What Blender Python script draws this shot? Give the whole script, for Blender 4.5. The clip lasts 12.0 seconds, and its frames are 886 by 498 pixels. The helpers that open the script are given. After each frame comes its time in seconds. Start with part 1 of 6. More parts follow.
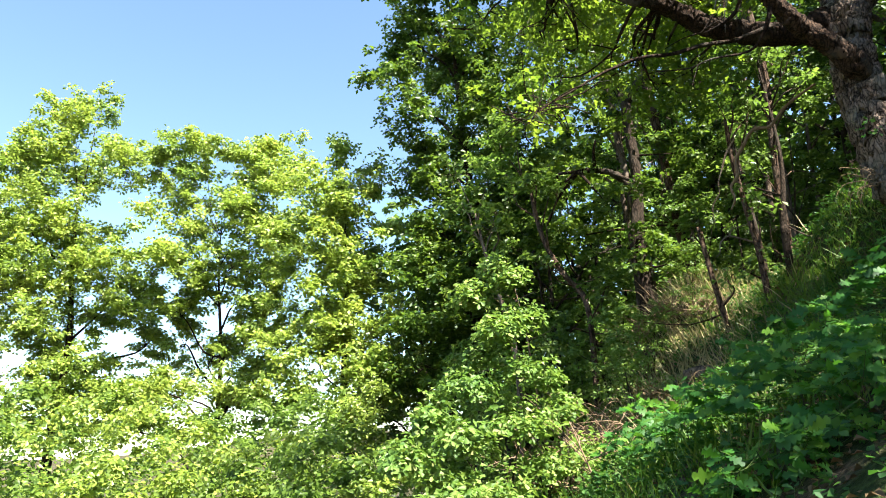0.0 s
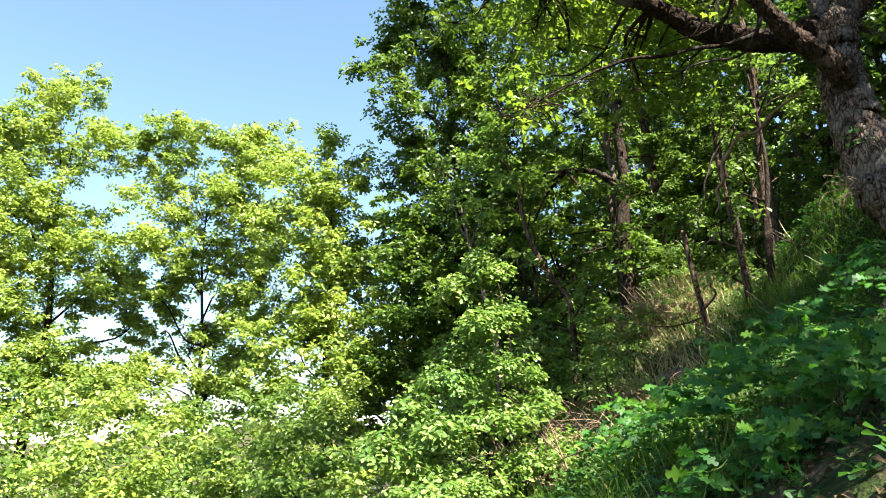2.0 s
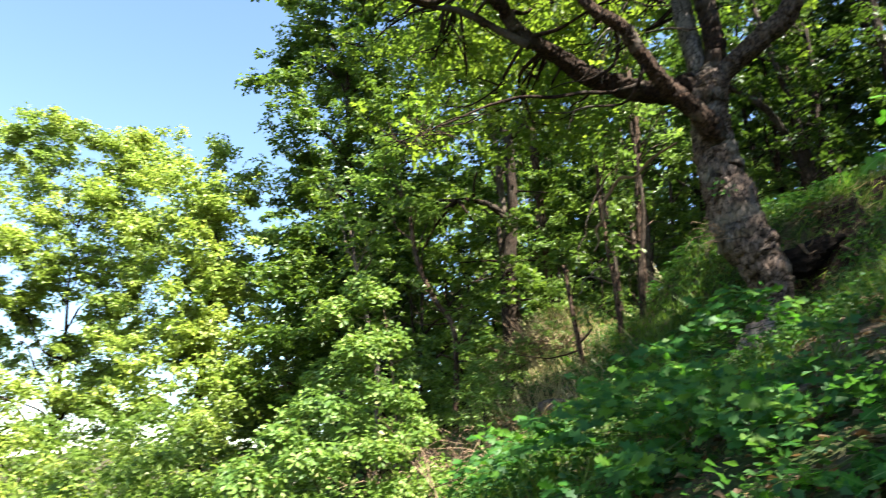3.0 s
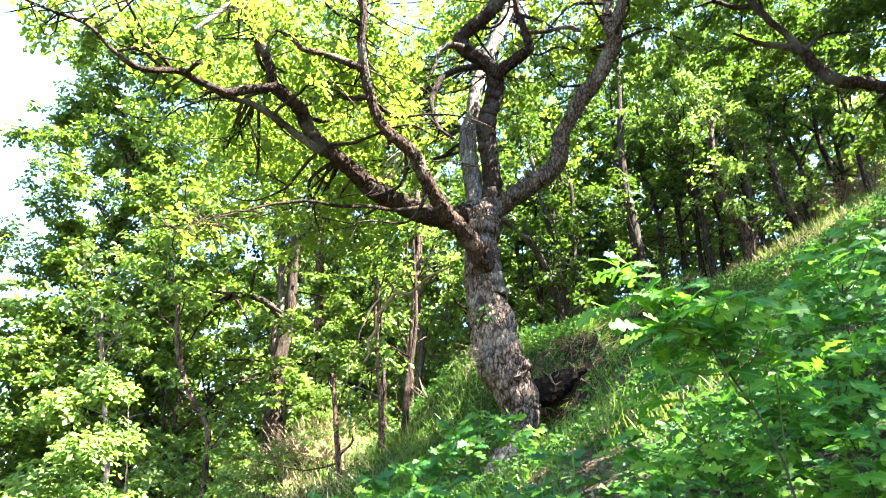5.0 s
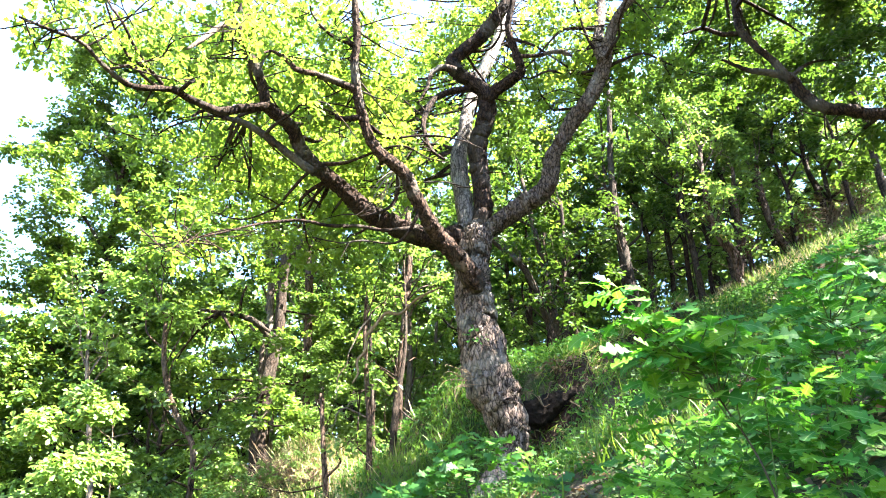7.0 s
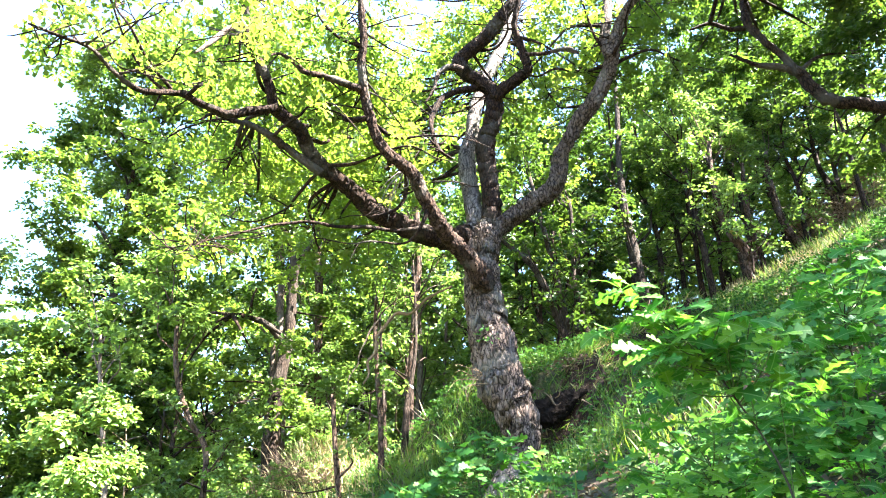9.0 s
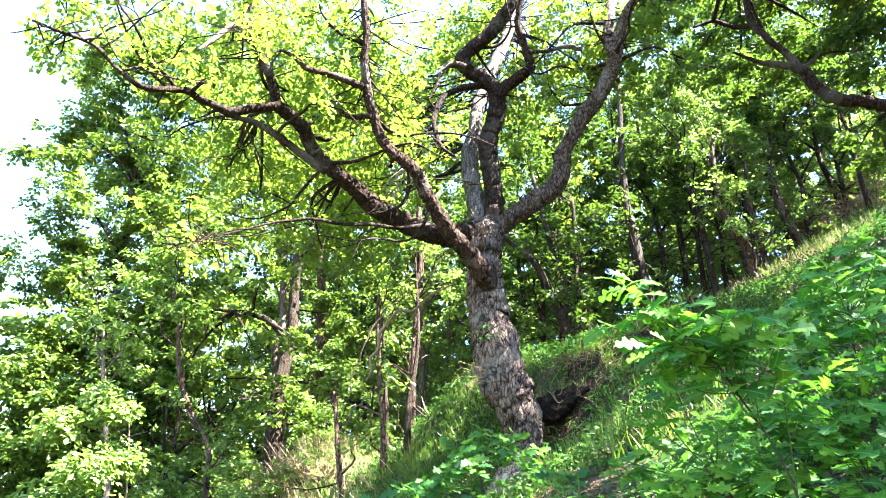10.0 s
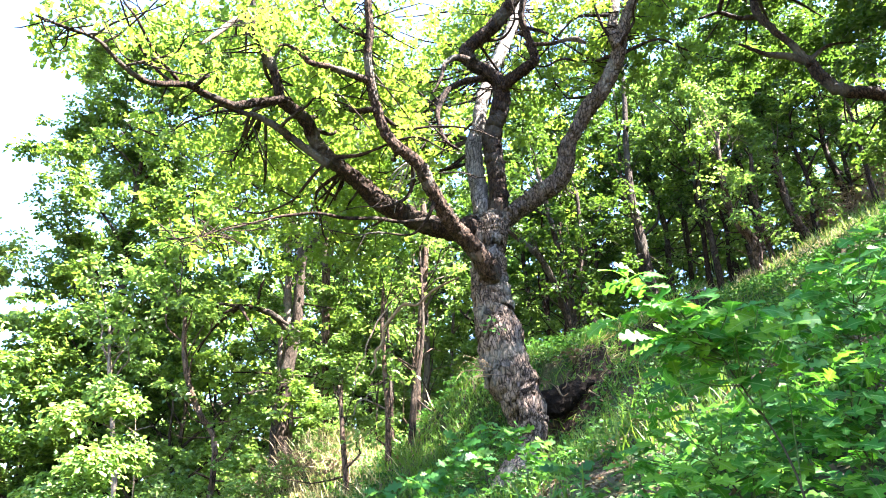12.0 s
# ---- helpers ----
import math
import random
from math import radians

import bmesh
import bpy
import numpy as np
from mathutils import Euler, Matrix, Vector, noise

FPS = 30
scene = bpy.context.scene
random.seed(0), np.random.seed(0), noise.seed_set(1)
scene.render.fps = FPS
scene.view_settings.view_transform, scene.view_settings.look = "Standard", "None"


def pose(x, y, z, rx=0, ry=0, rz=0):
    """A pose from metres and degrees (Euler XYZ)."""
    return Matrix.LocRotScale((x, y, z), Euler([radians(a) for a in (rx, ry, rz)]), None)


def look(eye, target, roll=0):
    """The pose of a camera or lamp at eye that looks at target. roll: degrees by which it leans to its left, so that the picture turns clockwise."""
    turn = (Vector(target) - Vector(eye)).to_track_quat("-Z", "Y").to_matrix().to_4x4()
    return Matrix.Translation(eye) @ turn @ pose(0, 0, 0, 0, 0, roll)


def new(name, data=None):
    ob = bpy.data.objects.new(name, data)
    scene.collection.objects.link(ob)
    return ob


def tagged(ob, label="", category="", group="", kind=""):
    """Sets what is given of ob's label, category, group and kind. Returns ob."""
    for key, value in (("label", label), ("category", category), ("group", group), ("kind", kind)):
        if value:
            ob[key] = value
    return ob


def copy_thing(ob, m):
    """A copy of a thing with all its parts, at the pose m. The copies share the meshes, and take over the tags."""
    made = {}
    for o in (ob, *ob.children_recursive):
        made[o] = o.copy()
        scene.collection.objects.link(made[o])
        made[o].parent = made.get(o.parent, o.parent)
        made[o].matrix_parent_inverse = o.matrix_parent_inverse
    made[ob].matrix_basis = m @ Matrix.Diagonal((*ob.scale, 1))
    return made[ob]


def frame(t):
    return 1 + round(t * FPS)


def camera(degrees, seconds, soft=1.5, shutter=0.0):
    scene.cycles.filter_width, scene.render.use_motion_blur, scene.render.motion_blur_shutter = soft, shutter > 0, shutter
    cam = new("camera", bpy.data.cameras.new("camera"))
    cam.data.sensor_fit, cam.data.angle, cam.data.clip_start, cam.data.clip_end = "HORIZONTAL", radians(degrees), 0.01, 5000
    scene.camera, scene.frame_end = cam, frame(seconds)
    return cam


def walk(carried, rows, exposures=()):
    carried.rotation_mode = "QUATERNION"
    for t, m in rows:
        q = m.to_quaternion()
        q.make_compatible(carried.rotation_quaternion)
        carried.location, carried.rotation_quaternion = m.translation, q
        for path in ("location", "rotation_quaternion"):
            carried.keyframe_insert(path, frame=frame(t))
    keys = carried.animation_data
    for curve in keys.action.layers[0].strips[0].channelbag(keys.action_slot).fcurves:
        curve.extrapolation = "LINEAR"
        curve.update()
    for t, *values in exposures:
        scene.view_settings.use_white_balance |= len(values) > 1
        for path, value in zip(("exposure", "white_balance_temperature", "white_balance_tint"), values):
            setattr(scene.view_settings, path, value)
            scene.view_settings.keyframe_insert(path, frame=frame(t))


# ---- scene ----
EXPOSURE = [(0.0, 2.74, 6300, 8), (2.0, 2.74, 6300, 8), (3.0, 2.84, 6300, 9), (3.7, 3.32, 6250, 10), (5.3, 4.55, 6200, 11), (7.2, 4.57, 6100, 12), (12.0, 4.58, 5900, 15)]
cam = camera(64.87, 12.0, soft=0.95, shutter=0.4)
walk(cam, [
    (0.0, pose(-0.192, -0.135, 1.530, 106.01, 1.92, 28.91)),
    (0.5, pose(-0.189, -0.127, 1.524, 105.86, 1.52, 28.52)),
    (1.0, pose(-0.193, -0.123, 1.519, 105.74, 1.23, 28.17)),
    (1.5, pose(-0.189, -0.119, 1.512, 105.67, 0.94, 27.84)),
    (2.0, pose(-0.184, -0.112, 1.511, 105.65, 0.37, 27.30)),
    (2.5, pose(-0.158, -0.078, 1.520, 106.15, 0.21, 24.60)),
    (3.0, pose(-0.119, -0.045, 1.533, 107.60, -0.37, 17.97)),
    (3.5, pose(-0.078, -0.033, 1.550, 109.37, 0.21, 11.00)),
    (3.7, pose(-0.067, -0.029, 1.554, 109.83, 0.42, 8.28)),
    (5.3, pose(0.014, 0.002, 1.605, 117.20, -0.57, -1.26)),
    (5.5, pose(0.008, -0.005, 1.603, 117.51, -0.60, -1.42)),
    (6.0, pose(0.005, -0.004, 1.602, 117.59, -0.53, -1.60)),
    (6.5, pose(0.005, -0.006, 1.605, 117.81, -0.59, -1.82)),
    (9.0, pose(-0.001, -0.004, 1.605, 117.78, -0.22, -0.75)),
    (9.5, pose(-0.002, -0.004, 1.605, 117.69, -0.31, -0.66)),
    (10.0, pose(-0.007, -0.007, 1.601, 117.58, -0.40, -0.65)),
    (10.5, pose(-0.006, -0.005, 1.601, 117.46, -0.56, -0.61)),
    (11.0, pose(-0.005, -0.002, 1.601, 117.36, -0.57, -0.49)),
    (11.5, pose(-0.003, -0.001, 1.601, 117.25, -0.42, -0.34)),
    (12.0, pose(0.000, 0.000, 1.600, 117.09, -0.41, -0.21)),
], EXPOSURE)
# ---- light ----
SUN_AZ, SUN_EL = 117.0, 57.0      # compass bearing from +Y towards +X, and height, degrees
world = bpy.data.worlds.new("sky")
scene.world = world
world.use_nodes = True
wn = world.node_tree
sky = wn.nodes.new("ShaderNodeTexSky")
sky.sky_type = "NISHITA"
sky.sun_disc = False
sky.sun_elevation, sky.sun_rotation = radians(SUN_EL), radians(SUN_AZ)
sky.air_density, sky.dust_density, sky.ozone_density = 1.0, 0.0, 1.0
wn.links.new(sky.outputs[0], wn.nodes["Background"].inputs[0])
wn.nodes["Background"].inputs[1].default_value = 0.057
sun_way = Vector((math.sin(radians(SUN_AZ)) * math.cos(radians(SUN_EL)),
                  math.cos(radians(SUN_AZ)) * math.cos(radians(SUN_EL)), math.sin(radians(SUN_EL))))
sun = new("sun", bpy.data.lights.new("sun", "SUN"))
sun.data.energy, sun.data.angle, sun.data.color = 5.0, radians(0.53), (1.0, 0.94, 0.82)
sun.matrix_world = look(sun_way * 60, (0, 0, 0))


# ---- materials ----
def material(name):
    m = bpy.data.materials.new(name)
    m.use_nodes = True
    t = m.node_tree
    t.nodes.clear()
    return m, t


def node(t, kind, **inputs):
    n = t.nodes.new("ShaderNode" + kind)
    for key, value in inputs.items():
        n.inputs[key.replace("_", " ")].default_value = value
    return n


def ramp(t, source, stops):
    r = t.nodes.new("ShaderNodeValToRGB")
    while len(r.color_ramp.elements) < len(stops):
        r.color_ramp.elements.new(0.5)
    for e, (at, col) in zip(r.color_ramp.elements, stops):
        e.position, e.color = at, (*col, 1)
    t.links.new(source, r.inputs[0])
    return r.outputs[0]


def blend(t, fac, a, b, how="MIX"):
    n = t.nodes.new("ShaderNodeMix")
    n.data_type, n.blend_type = "RGBA", how
    for socket, value in ((n.inputs[0], fac), (n.inputs[6], a), (n.inputs[7], b)):
        if isinstance(value, (int, float)):
            socket.default_value = value
        elif isinstance(value, tuple):
            socket.default_value = (*value, 1)
        else:
            t.links.new(value, socket)
    return n.outputs[2]


def leaf_material(name, dark, mid, light, glow, through_light=0.45, rough=0.42, rare=None, rib=False, gloss=0.4):
    """Leaf blades: reflecting top, light shining through, every leaf a little different."""
    m, t = material(name)
    geo, info = t.nodes.new("ShaderNodeNewGeometry"), t.nodes.new("ShaderNodeObjectInfo")
    each = t.nodes.new("ShaderNodeMath")
    each.operation = "FRACT"
    add = t.nodes.new("ShaderNodeMath")
    add.operation = "ADD"
    t.links.new(geo.outputs["Random Per Island"], add.inputs[0])
    t.links.new(info.outputs["Random"], add.inputs[1])
    t.links.new(add.outputs[0], each.inputs[0])
    stops = [(0.0, dark), (0.5, mid), (0.93, light)]
    if rare:
        stops.append((1.0, rare))
    col = ramp(t, each.outputs[0], stops)
    patch = node(t, "TexNoise", Scale=0.9, Detail=3.0)
    coord = t.nodes.new("ShaderNodeTexCoord")
    t.links.new(coord.outputs["Object"], patch.inputs["Vector"])
    vary = ramp(t, patch.outputs[0], [(0.3, (0.78, 0.86, 0.8)), (0.7, (1.18, 1.1, 0.95))])
    col = blend(t, 1.0, col, vary, "MULTIPLY")
    if rib:
        # pale midrib and faint side veins along the blade
        axis = t.nodes.new("ShaderNodeSeparateXYZ")
        t.links.new(coord.outputs["Object"], axis.inputs[0])
        off = t.nodes.new("ShaderNodeMath")
        off.operation = "ABSOLUTE"
        t.links.new(axis.outputs["Y"], off.inputs[0])
        col = blend(t, ramp(t, off.outputs[0], [(0.006, (0.75, 0.75, 0.75)), (0.022, (0, 0, 0))]), col, (0.20, 0.30, 0.09))
        veins = node(t, "TexWave", Scale=4.2, Distortion=0.6)
        lean = t.nodes.new("ShaderNodeCombineXYZ")
        slant = t.nodes.new("ShaderNodeMath")
        slant.operation = "SUBTRACT"
        t.links.new(axis.outputs["X"], slant.inputs[0])
        t.links.new(off.outputs[0], slant.inputs[1])
        t.links.new(slant.outputs[0], lean.inputs[0])
        t.links.new(lean.outputs[0], veins.inputs["Vector"])
        col = blend(t, 1.0, col, ramp(t, veins.outputs["Fac"], [(0.0, (0.86, 0.88, 0.86)), (0.75, (1, 1, 1)), (1.0, (1.25, 1.2, 1.2))]), "MULTIPLY")
    shine = node(t, "BsdfPrincipled", Roughness=rough, Specular_IOR_Level=gloss)
    t.links.new(col, shine.inputs["Base Color"])
    trans = node(t, "BsdfTranslucent")
    t.links.new(blend(t, 1.0, blend(t, 0.5, col, glow), vary, "MULTIPLY"), trans.inputs[0])
    mix = node(t, "MixShader", Fac=through_light)
    t.links.new(shine.outputs[0], mix.inputs[1])
    t.links.new(trans.outputs[0], mix.inputs[2])
    out = t.nodes.new("ShaderNodeOutputMaterial")
    t.links.new(mix.outputs[0], out.inputs[0])
    return m


def bark_material(name, crack, plate, lichen, scale=9.0, stretch=0.28, bump=0.6, gap=0.14):
    m, t = material(name)
    coord = t.nodes.new("ShaderNodeTexCoord")
    mapping = node(t, "Mapping", Scale=(1, 1, stretch))
    t.links.new(coord.outputs["Object"], mapping.inputs[0])
    wob = node(t, "TexNoise", Scale=scale * 0.6, Detail=4.0)
    t.links.new(mapping.outputs[0], wob.inputs["Vector"])
    shift = blend(t, 1.7 / scale, mapping.outputs[0], wob.outputs["Color"], "ADD")
    cells = node(t, "TexVoronoi", Scale=scale)
    cells.feature = "DISTANCE_TO_EDGE"
    t.links.new(shift, cells.inputs["Vector"])
    fine = node(t, "TexNoise", Scale=scale * 5, Detail=6.0)
    t.links.new(coord.outputs["Object"], fine.inputs["Vector"])
    big = node(t, "TexNoise", Scale=1.7, Detail=4.0)
    t.links.new(coord.outputs["Object"], big.inputs["Vector"])
    # cracks of uneven width between the plates
    wide = t.nodes.new("ShaderNodeMath")
    wide.operation = "MULTIPLY"
    t.links.new(cells.outputs["Distance"], wide.inputs[0])
    t.links.new(ramp(t, wob.outputs[0], [(0.3, (0.55, 0.55, 0.55)), (0.7, (2.2, 2.2, 2.2))]), wide.inputs[1])
    col = ramp(t, wide.outputs[0], [(0.0, crack), (gap * 0.15, tuple(0.7 * c + 0.16 * p for c, p in zip(crack, plate))), (gap * 0.5, tuple(0.7 * p for p in plate)), (gap * 1.4, plate)])
    patchy = node(t, "TexNoise", Scale=scale * 0.8, Detail=5.0)
    t.links.new(mapping.outputs[0], patchy.inputs["Vector"])
    col = blend(t, 0.85, col, ramp(t, patchy.outputs[0], [(0.30, (0.60, 0.55, 0.50)), (0.66, (1.18, 1.18, 1.18))]), "MULTIPLY")
    grain = ramp(t, fine.outputs[0], [(0.3, (0.45, 0.43, 0.42)), (0.7, (1.35, 1.32, 1.3))])
    col = blend(t, 0.8, col, grain, "MULTIPLY")
    col = blend(t, ramp(t, big.outputs[0], [(0.52, (0, 0, 0)), (0.68, (0.6, 0.6, 0.6))]), col, lichen)
    bs = node(t, "BsdfPrincipled", Roughness=0.92, Specular_IOR_Level=0.12)
    t.links.new(col, bs.inputs["Base Color"])
    height = blend(t, 0.35, cells.outputs["Distance"], fine.outputs[0])
    bp = node(t, "Bump", Strength=bump, Distance=0.04)
    t.links.new(height, bp.inputs["Height"])
    t.links.new(bp.outputs[0], bs.inputs["Normal"])
    out = t.nodes.new("ShaderNodeOutputMaterial")
    t.links.new(bs.outputs[0], out.inputs[0])
    return m


def plain_material(name, a, b, scale=12.0, rough=0.9, bump=0.3):
    """Two tones mixed by noise at two sizes, with fine relief."""
    m, t = material(name)
    coord = t.nodes.new("ShaderNodeTexCoord")
    big, fine = node(t, "TexNoise", Scale=scale * 0.15, Detail=5.0), node(t, "TexNoise", Scale=scale, Detail=7.0)
    for n in (big, fine):
        t.links.new(coord.outputs["Object"], n.inputs["Vector"])
    geo = t.nodes.new("ShaderNodeNewGeometry")
    f = blend(t, 0.5, big.outputs[0], fine.outputs[0])
    f = blend(t, 0.35, f, geo.outputs["Random Per Island"])
    bs = node(t, "BsdfPrincipled", Roughness=rough, Specular_IOR_Level=0.1)
    t.links.new(ramp(t, f, [(0.3, a), (0.68, b)]), bs.inputs["Base Color"])
    bp = node(t, "Bump", Strength=bump, Distance=0.03)
    t.links.new(fine.outputs[0], bp.inputs["Height"])
    t.links.new(bp.outputs[0], bs.inputs["Normal"])
    out = t.nodes.new("ShaderNodeOutputMaterial")
    t.links.new(bs.outputs[0], out.inputs[0])
    return m


M_OAK_LEAF = leaf_material("old_oak_leaf", (0.0279, 0.0574, 0.00738), (0.0558, 0.0984, 0.0115), (0.0943, 0.135, 0.0164), (0.295, 0.426, 0.0369), 0.58)
# the wood's shade is put into this dark leaf colour
M_SHADED_FOREST_LEAF = leaf_material("shaded_forest_leaf", (0.009, 0.025, 0.004), (0.030, 0.065, 0.008), (0.074, 0.122, 0.016), (0.105, 0.185, 0.017), 0.44, gloss=0.3)
# lightened from the wood's leaf, as for a partly lit crown
M_CORNER_LEAF = leaf_material("corner_oak_leaf", (0.014, 0.038, 0.006), (0.054, 0.106, 0.014), (0.125, 0.186, 0.028), (0.20, 0.31, 0.03), 0.46)
# sunlight is put into this pale colour of the edge oaks' leaves
M_SUNLIT_EDGE_LEAF = leaf_material("sunlit_edge_tree_leaf", (0.058, 0.094, 0.016), (0.180, 0.250, 0.044), (0.315, 0.375, 0.078), (0.40, 0.53, 0.075), 0.46)
M_PALE_LEAF = leaf_material("pale_shrub_leaf", (0.055, 0.112, 0.018), (0.115, 0.192, 0.034), (0.205, 0.285, 0.070), (0.27, 0.41, 0.055), 0.40, 0.52, (0.33, 0.29, 0.15), gloss=0.3)
M_UNDER_LEAF = leaf_material("undergrowth_leaf", (0.0295, 0.059, 0.00984), (0.0943, 0.152, 0.023), (0.165, 0.238, 0.052), (0.205, 0.340, 0.048), 0.50)
M_SAPLING_LEAF = leaf_material("sapling_leaf", (0.018, 0.072, 0.014), (0.040, 0.128, 0.020), (0.100, 0.200, 0.021), (0.11, 0.31, 0.018), 0.46, 0.52, gloss=0.25)
M_NEAR_LEAF = leaf_material("ribbed_sapling_leaf", (0.021, 0.095, 0.014), (0.044, 0.152, 0.018), (0.125, 0.245, 0.018), (0.13, 0.39, 0.014), 0.47, 0.58, None, True, 0.2)
M_HERB = leaf_material("herb_leaf", (0.0205, 0.0656, 0.018), (0.0344, 0.0918, 0.0213), (0.0697, 0.131, 0.023), (0.082, 0.221, 0.0205), 0.4, 0.62, gloss=0.25)
M_GRASS = leaf_material("grass_blade", (0.026, 0.066, 0.010), (0.056, 0.118, 0.015), (0.125, 0.180, 0.024), (0.20, 0.36, 0.026), 0.48, 0.45, (0.20, 0.17, 0.07))
M_STRAW = leaf_material("straw", (0.16, 0.13, 0.058), (0.27, 0.22, 0.105), (0.37, 0.31, 0.165), (0.36, 0.30, 0.14), 0.3, 0.65)
M_DRY = leaf_material("dry_leaf", (0.0508, 0.0279, 0.0123), (0.112, 0.0664, 0.0303), (0.194, 0.132, 0.0713), (0.203, 0.122, 0.0508), 0.2, 0.7)
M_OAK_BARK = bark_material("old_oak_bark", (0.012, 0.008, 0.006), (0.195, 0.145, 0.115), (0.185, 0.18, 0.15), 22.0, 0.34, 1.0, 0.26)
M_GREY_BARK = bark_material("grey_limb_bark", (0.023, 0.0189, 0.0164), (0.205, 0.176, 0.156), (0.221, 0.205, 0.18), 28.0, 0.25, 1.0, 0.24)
# canopy shade is put into the dark colour of these limbs
M_SHADED_LIMB_BARK = bark_material("shaded_oak_limb_bark", (0.00574, 0.00328, 0.00246), (0.0697, 0.0426, 0.0279), (0.164, 0.152, 0.123), 24.0, 0.42, 1.0, 0.30)
# a limb bark with lichen, its plates made paler to stand for sun
M_SUNLIT_LICHEN_BARK = bark_material("sunlit_lichened_limb_bark", (0.010, 0.007, 0.005), (0.125, 0.095, 0.075), (0.215, 0.20, 0.168), 24.0, 0.36, 1.0, 0.26)
# near-black: shade under the crowns is put into the bark colour
M_SHADED_BARK = bark_material("shaded_branch_bark", (0.0041, 0.00246, 0.00164), (0.0426, 0.0254, 0.0164), (0.0902, 0.0779, 0.0615), 24.0, 0.4, 1.0, 0.30)
M_FOREST_BARK = bark_material("forest_bark", (0.00984, 0.00738, 0.00492), (0.0492, 0.0353, 0.0262), (0.082, 0.0697, 0.0533), 22.0, 0.4, 0.8, 0.2)
M_BROWN_BARK = bark_material("brown_bark", (0.0131, 0.0082, 0.00574), (0.107, 0.0697, 0.0492), (0.123, 0.0984, 0.0779), 17.0, 0.36, 1.0, 0.24)
M_PALE_BARK = bark_material("pale_bark", (0.0303, 0.023, 0.018), (0.131, 0.0984, 0.0738), (0.172, 0.148, 0.123), 13.0)
M_DEADWOOD = plain_material("bleached_deadwood", (0.085, 0.070, 0.058), (0.190, 0.165, 0.140), 30.0)
M_BRUSH = plain_material("dead_brush", (0.090, 0.056, 0.034), (0.225, 0.155, 0.097), 25.0)
M_MOSS = plain_material("yellow_moss", (0.13, 0.12, 0.02), (0.30, 0.25, 0.06), 60.0, 0.95, 0.8)
M_CUT = plain_material("branch_scar", (0.041, 0.0246, 0.0164), (0.0984, 0.0656, 0.0451), 22.0)
M_STEM = plain_material("sapling_stem", (0.0164, 0.0148, 0.0082), (0.041, 0.0344, 0.0205), 40.0)
M_SHOOT = plain_material("green_shoot", (0.030, 0.045, 0.012), (0.062, 0.095, 0.024), 40.0)
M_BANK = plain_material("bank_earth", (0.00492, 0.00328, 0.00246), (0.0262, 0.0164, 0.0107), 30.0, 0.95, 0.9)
M_CHAR = plain_material("charred_wood", (0.00328, 0.00246, 0.00164), (0.0213, 0.0131, 0.00902), 26.0, 0.97, 0.9)


def ground_material():
    m, t = material("hillside_ground")
    coord = t.nodes.new("ShaderNodeTexCoord")
    big, mid, fine = (node(t, "TexNoise", Scale=s, Detail=6.0) for s in (0.45, 3.2, 34.0))
    for n in (big, mid, fine):
        t.links.new(coord.outputs["Object"], n.inputs["Vector"])
    soil = ramp(t, fine.outputs[0], [(0.3, (0.028, 0.019, 0.0125)), (0.55, (0.085, 0.058, 0.038)), (0.75, (0.175, 0.122, 0.082))])
    moss = ramp(t, fine.outputs[0], [(0.3, (0.0107, 0.018, 0.00492)), (0.7, (0.0353, 0.0492, 0.0123))])
    f = blend(t, 0.55, big.outputs[0], mid.outputs[0])
    col = blend(t, ramp(t, f, [(0.44, (0, 0, 0)), (0.56, (1, 1, 1))]), soil, moss)
    bs = node(t, "BsdfPrincipled", Roughness=0.95, Specular_IOR_Level=0.1)
    t.links.new(col, bs.inputs["Base Color"])
    bp = node(t, "Bump", Strength=0.7, Distance=0.05)
    t.links.new(fine.outputs[0], bp.inputs["Height"])
    t.links.new(bp.outputs[0], bs.inputs["Normal"])
    out = t.nodes.new("ShaderNodeOutputMaterial")
    t.links.new(bs.outputs[0], out.inputs[0])
    return m


M_GROUND = ground_material()


# ---- mesh helpers ----
def mesh_of(name, verts, faces, mat, smooth=True):
    me = bpy.data.meshes.new(name)
    me.from_pydata(np.asarray(verts).tolist(), [], faces.tolist() if isinstance(faces, np.ndarray) else faces)
    me.materials.append(mat)
    if smooth:
        me.polygons.foreach_set("use_smooth", [True] * len(me.polygons))
    me.update()
    return me


def part(name, verts, faces, mat, parent, label="", smooth=True):
    """One mesh object under a thing; its vertices are given in the parent's own space."""
    ob = new(name, mesh_of(name, verts, faces, mat, smooth))
    ob.parent = parent
    return tagged(ob, label)


def thing(name, at, label, category, group="", kind=""):
    ob = new(name)
    ob.empty_display_size = 0.2
    ob.location = at
    return tagged(ob, label, category, group, kind)


def join(pieces):
    """Pieces (verts, faces) as one."""
    vs, fs, n = [], [], 0
    for v, f in pieces:
        v = np.asarray(v)
        vs.append(v)
        fs.extend([[i + n for i in q] for q in f])
        n += len(v)
    return np.concatenate(vs), fs


def spline(points, steps):
    """A smooth line (Catmull-Rom) through points of any width, with steps pieces between two."""
    p = np.asarray(points, float)
    p = np.vstack([2 * p[0] - p[1], p, 2 * p[-1] - p[-2]])
    u = np.linspace(0, 1, steps, endpoint=False)[:, None]
    rows = []
    for i in range(1, len(p) - 2):
        a, b, c, d = p[i - 1:i + 3]
        rows.append(0.5 * (2 * b + (c - a) * u + (2 * a - 5 * b + 4 * c - d) * u ** 2 + (3 * b - a - 3 * c + d) * u ** 3))
    return np.vstack(rows + [p[-2:-1]])


